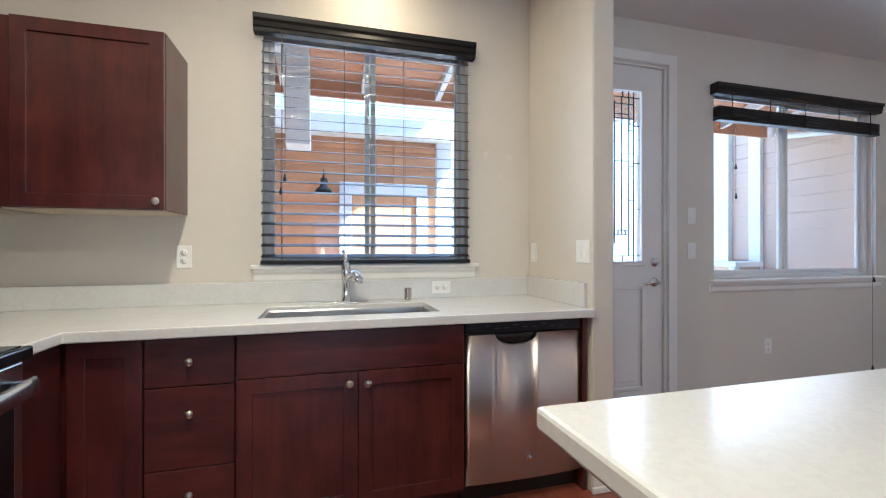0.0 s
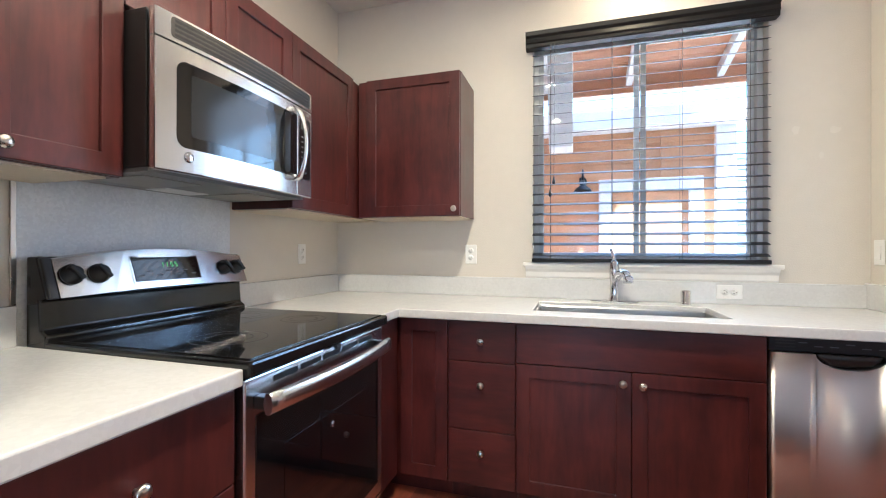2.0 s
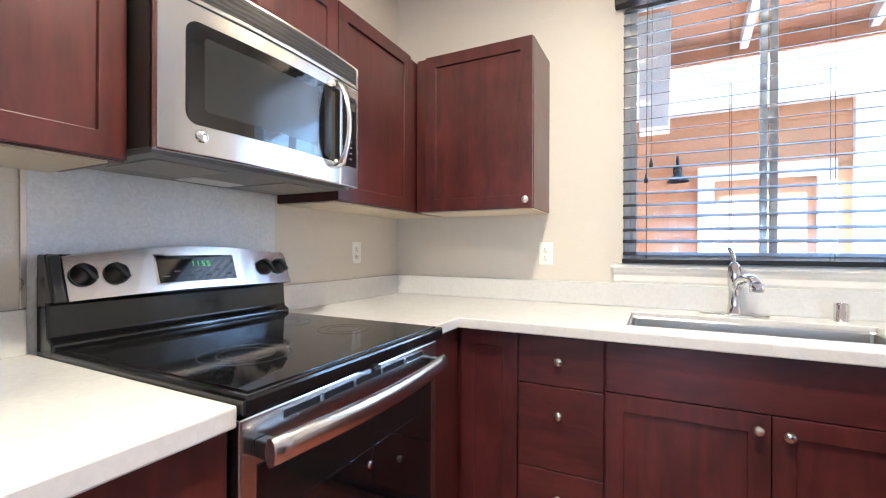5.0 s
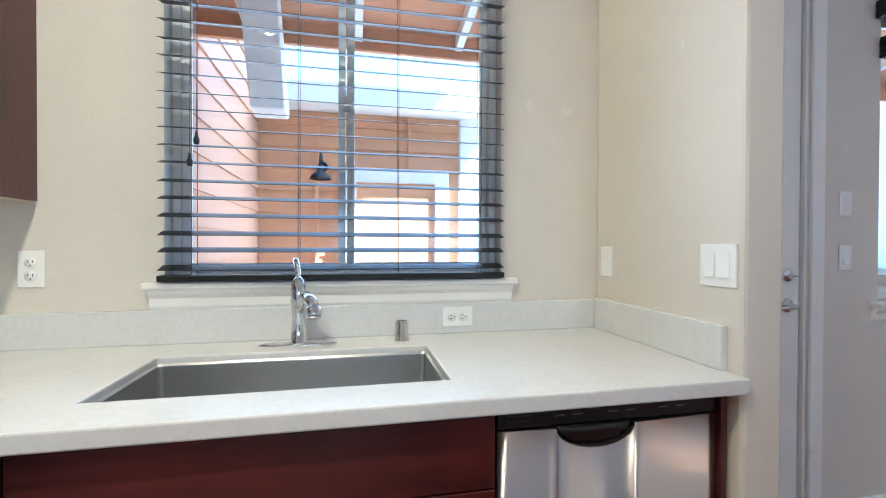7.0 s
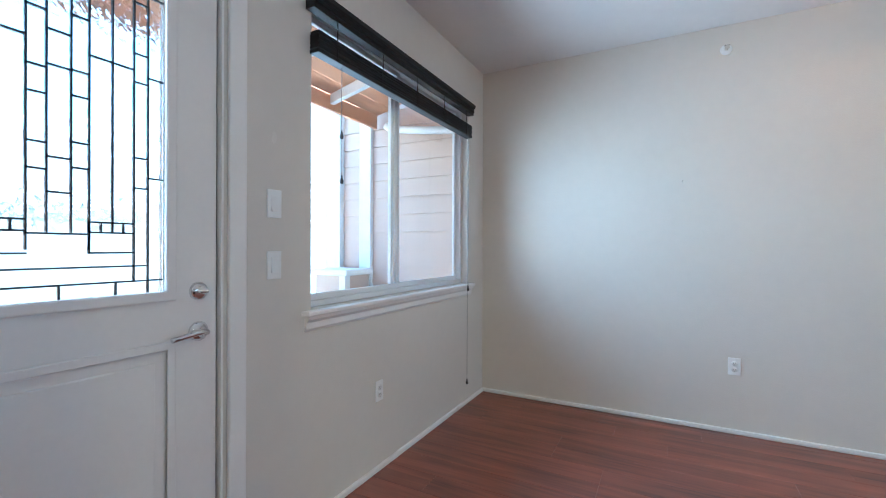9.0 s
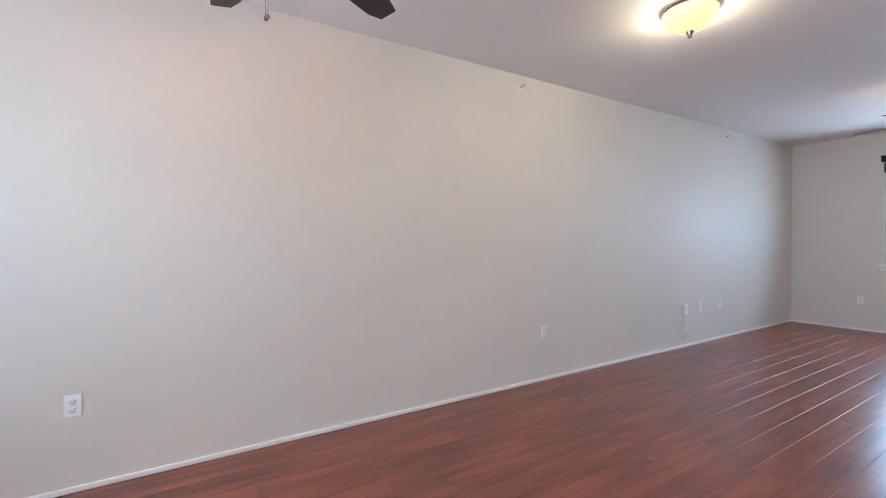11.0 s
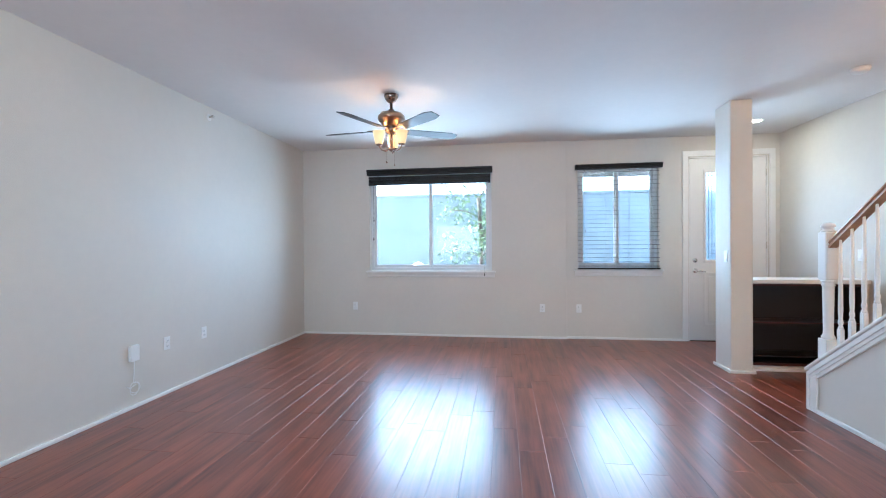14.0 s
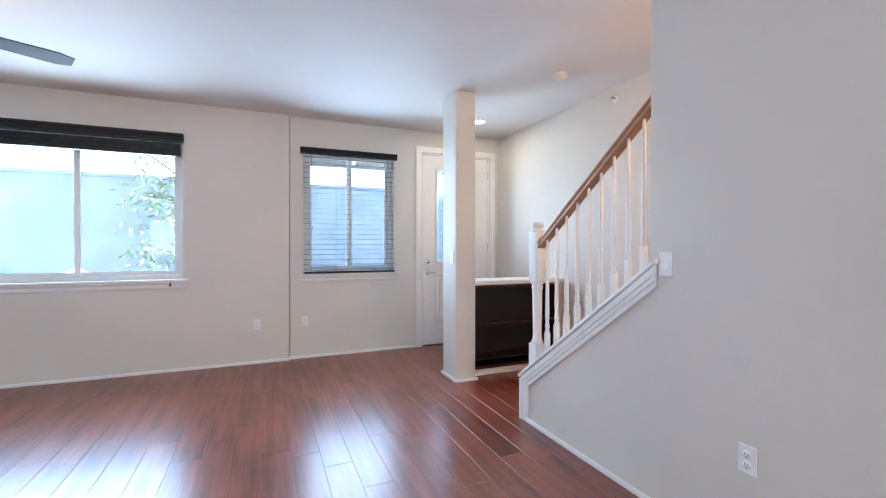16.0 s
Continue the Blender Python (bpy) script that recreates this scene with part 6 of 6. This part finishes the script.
for k in range(11):
    y_, z_ = 2.50 + 0.23 * k, 2.70 + 0.060 * k
    part("shingle_course", prism("x", -2.7, 3.4, [(y_, z_), (y_ + 0.26, z_ + 0.068), (y_ + 0.26, z_ + 0.082), (y_, z_ + 0.022)]), SHINGLE, rfx)
lp = thing("barn_lamp", (1.62, 2.45, 1.75), "dark gooseneck barn lamp on the orange wall", "wall lamp")
part("backplate", lathe([(0.05, 0.0), (0.05, 0.015), (0.02, 0.03), (0.0, 0.03)], 18, Matrix.Translation((1.62, 2.727, 1.98)) @ Matrix.Rotation(radians(90), 4, "X")), DARKMETAL, lp)
part("gooseneck", tube([(1.62, 2.70, 1.98), (1.62, 2.62, 2.06), (1.62, 2.52, 2.08), (1.62, 2.45, 2.02), (1.62, 2.44, 1.94)], 0.011, 8), DARKMETAL, lp)
part("shade", lathe([(0.0, 1.955), (0.022, 1.95), (0.034, 1.91), (0.038, 1.885), (0.080, 1.855), (0.098, 1.82), (0.093, 1.82), (0.072, 1.85), (0.0, 1.87)], 22, Matrix.Translation((1.62, 2.44, 0))), DARKMETAL, lp)
lw = lap_wall("side_wall", "x", 1.02, 1, 0.15, 2.725, -0.14, 2.9, REDSIDE, "red brown house wall beside the sink window", 0.21)
part("corner_board", boxes((1.03, 0.60, -0.14, 1.12, 0.72, 2.9)), WHITEWOOD, lw)
vb = thing("rake_board", (1.45, 0.95, 2.05), "cream painted roof board end under the eave", "trim board")
part("board", prism("x", 1.33, 1.52, [(0.74, 2.66), (0.90, 2.60), (1.26, 2.03), (1.18, 1.99), (1.06, 2.02)]), WHITEWOOD, vb, bevel=0.008)

# wing of the house beside the wide window
wg = lap_wall("wing_wall", "x", 6.46, -1, 0.15, 1.72, -0.14, 3.0, PEACH, "peach lap siding on the house wing", 0.172)
part("corner_board", boxes((6.40, 1.22, -0.14, 6.458, 1.36, 3.0)), WHITEWOOD, wg, "white corner board", bevel=0.004)
part("end_board", boxes((6.38, 1.60, -0.14, 6.62, 1.80, 3.0)), WHITEWOOD, wg, "white corner board", bevel=0.004)
part("gutter", tube([(6.36, 0.20, 2.30), (6.36, 0.55, 2.34), (6.36, 0.95, 2.40), (6.36, 1.0, 2.44)], 0.035, 10), WHITEWOOD, wg)
pl = thing("low_pillar", (6.2, 1.5, -0.14), "low sided pillar with a white cap", "pillar")
part("shaft", boxes((6.02, 1.22, -0.14, 6.38, 1.58, 0.99)), PEACH, pl)
part("corner_trim", boxes((6.005, 1.205, -0.14, 6.075, 1.275, 0.989)), WHITEWOOD, pl)
part("cap", boxes((5.97, 1.16, 0.99, 6.379, 1.595, 1.045)), WHITEWOOD, pl, bevel=0.008)
fw = lap_wall("far_house", "y", 6.5, -1, 3.6, 13.0, -0.14, 2.9, PALESTUCCO, "pale house wall beyond the patio", 0.2)
pw = thing("patio_wall", (7.0, 3.5, -0.14), "low white patio wall with a coping", "wall")
part("wall", boxes((3.6, 3.45, -0.14, 11.0, 3.6, 1.62)), PALESTUCCO, pw)
part("coping", boxes((3.55, 3.4, 1.62, 11.05, 3.65, 1.68)), WHITEWOOD, pw, bevel=0.008)

# ---- outside, in front ----
gw = thing("garden_wall", (3.0, -13.8, -0.14), "tall plain blue-grey garden wall across the yard", "wall")
gw["kind"] = "structure"
part("wall", boxes((-3.0, -13.98, -0.14, 10.0, -13.80, 2.40)), FENCE, gw)
part("coping", boxes((-3.02, -14.01, 2.40, 10.02, -13.77, 2.46)), FENCE, gw, bevel=0.01)
bed = structure("planting_bed", boxes((-3.0, -13.79, -0.139, 10.0, -12.35, -0.10)), SOIL, "dark planting bed along the fence", "bed")


def agave(x, y, s_):
    a_ = thing("agave", (x, y, -0.14), "pale green agave with pointed leaves", "plant")
    rnd = random.Random(int(x * 100))
    for i in range(18):
        ang, lift = i * 2.4, rnd.uniform(0.35, 1.25)
        ln = s_ * rnd.uniform(0.75, 1.1)
        bm_ = bmesh.new()
        rows_ = []
        for j in range(5):
            f_ = j / 4
            w_ = s_ * 0.075 * (1 - f_) ** 0.7 * (0.6 + 0.8 * min(1, f_ * 3)) + 0.001
            el = lift - 0.35 * f_
            px = ln * f_
            c_ = Vector((px * math.cos(el), 0, px * math.sin(el) + 0.02))
            rows_.append([bm_.verts.new(c_ + Vector((0, -w_, w_ * 0.3))), bm_.verts.new(c_), bm_.verts.new(c_ + Vector((0, w_, w_ * 0.3)))])
        for p, q_ in zip(rows_, rows_[1:]):
            bm_.faces.new([p[0], p[1], q_[1], q_[0]])
            bm_.faces.new([p[1], p[2], q_[2], q_[1]])
        bm_.transform(Matrix.Translation((x, y, -0.14)) @ Matrix.Rotation(ang, 4, "Z"))
        part("leaf", bm_, LEAFPALE, a_)


agave(3.55, -12.3, 0.75)
agave(4.05, -13.2, 0.6)
agave(1.45, -12.6, 0.7)


def tree(x, y, h, r, leaves, seed):
    t_ = thing("tree", (x, y, -0.14), "slim young tree with light green leaves", "tree")
    rnd = random.Random(seed)
    trunk = [(x + 0.03 * math.sin(i * 1.3), y + 0.03 * math.cos(i), -0.14 + h * 0.9 * i / 6) for i in range(7)]
    bm_ = tube(trunk, 0.045, 8)
    limbs = []
    for i in range(9):
        base = Vector(trunk[3 + i % 4])
        ang, up = i * 2.1, rnd.uniform(0.2, 0.7)
        tip = base + Vector((math.cos(ang), math.sin(ang), up)) * r * rnd.uniform(0.6, 1.0)
        limbs.append((base, tip))
        bm_ = join(bm_, tube([base, (base + tip) / 2 + Vector((0, 0, 0.05)), tip], 0.014, 5))
    part("trunk", bm_, BARK, t_)
    verts, faces = [], []
    for i in range(leaves):
        a_, b_2 = limbs[i % len(limbs)]
        p = a_.lerp(b_2, rnd.uniform(0.35, 1.1)) + Vector([rnd.gauss(0, r * 0.2) for _ in range(3)])
        u_ = Vector([rnd.uniform(-1, 1) for _ in range(3)]).normalized()
        v_ = u_.cross(Vector([rnd.uniform(-1, 1) for _ in range(3)])).normalized()
        s_ = rnd.uniform(0.03, 0.06)
        n0 = len(verts)
        verts += [p - u_ * s_, p + v_ * s_ * 0.4, p + u_ * s_, p - v_ * s_ * 0.4]
        faces.append((n0, n0 + 1, n0 + 2, n0 + 3))
    me = bpy.data.meshes.new("crown")
    me.from_pydata([tuple(v - t_.location) for v in verts], [], faces)
    me.materials.append(LEAFPALE)
    ob = new("crown", me)
    ob.parent = t_


tree(3.85, -13.1, 2.7, 0.9, 2000, 4)
lt = thing("garden_lantern", (4.95, -12.2, -0.14), "small white mushroom garden lantern", "garden lamp")
part("post", lathe([(0.02, -0.14), (0.02, 0.92), (0.0, 0.92)], 10, Matrix.Translation((4.95, -12.2, 0))), WHITEWOOD, lt)
part("hat", lathe([(0.13, 0.93), (0.10, 0.98), (0.03, 1.02), (0.0, 1.025)], 16, Matrix.Translation((4.95, -12.2, 0))), WHITEWOOD, lt)

# ---- floor planks ----
PW, PL = 0.168, 1.22
shared = {}


def plank_mesh(length):
    key = round(length, 2)
    if key not in shared:
        hx, hy_, e = PW / 2 - 0.0003, key / 2 - 0.0002, 0.0015
        bm_ = bmesh.new()
        top = [bm_.verts.new(p) for p in ((-hx + e, -hy_ + e, 0), (hx - e, -hy_ + e, 0), (hx - e, hy_ - e, 0), (-hx + e, hy_ - e, 0))]
        low_ = [bm_.verts.new(p) for p in ((-hx, -hy_, -0.0010), (hx, -hy_, -0.0010), (hx, hy_, -0.0010), (-hx, hy_, -0.0010))]
        foot = [bm_.verts.new((v.co.x, v.co.y, -0.013)) for v in low_]
        bm_.faces.new(top)
        for a_, b_2 in ((top, low_), (low_, foot)):
            for i in range(4):
                bm_.faces.new([a_[i], b_2[i], b_2[(i + 1) % 4], a_[(i + 1) % 4]])
        bmesh.ops.recalc_face_normals(bm_, faces=bm_.faces)
        me_ = bpy.data.meshes.new("plank")
        bm_.to_mesh(me_)
        bm_.free()
        me_.materials.append(PLANK)
        shared[key] = me_
    return shared[key]


rest = bmesh.new()
rnd = random.Random(11)
count = 0
col = 0
x = WEST2
while x < EAST - 0.01:
    y = -0.0 + 0.1 * rnd.randint(1, 11)
    xc = x + PW / 2
    while y > SOUTH2:
        a_, b_2 = max(y - PL, SOUTH2 - 0.02), min(y, 0.02)
        y -= PL
        if b_2 - a_ < 0.05:
            continue
        me_ = plank_mesh(b_2 - a_)
        if xc > 2.0 and a_ < -2.6 and count < 300 or xc > 3.6 and count < 300:
            ob = new("plank", me_)
            ob.parent = FLOOR
            ob.location = (xc, (a_ + b_2) / 2, 0)
            count += 1
        else:
            me2 = me_.copy()
            me2.transform(Matrix.Translation((xc, (a_ + b_2) / 2, 0)))
            rest.from_mesh(me2)
            bpy.data.meshes.remove(me2)
    x += PW
me_ = bpy.data.meshes.new("planks_joined")
rest.to_mesh(me_)
rest.free()
me_.materials.append(PLANK)
ob = new("joined_planks", me_)
ob.parent = FLOOR
tagged(ob, "reddish brown wood planks of the kitchen", kind="stuff")
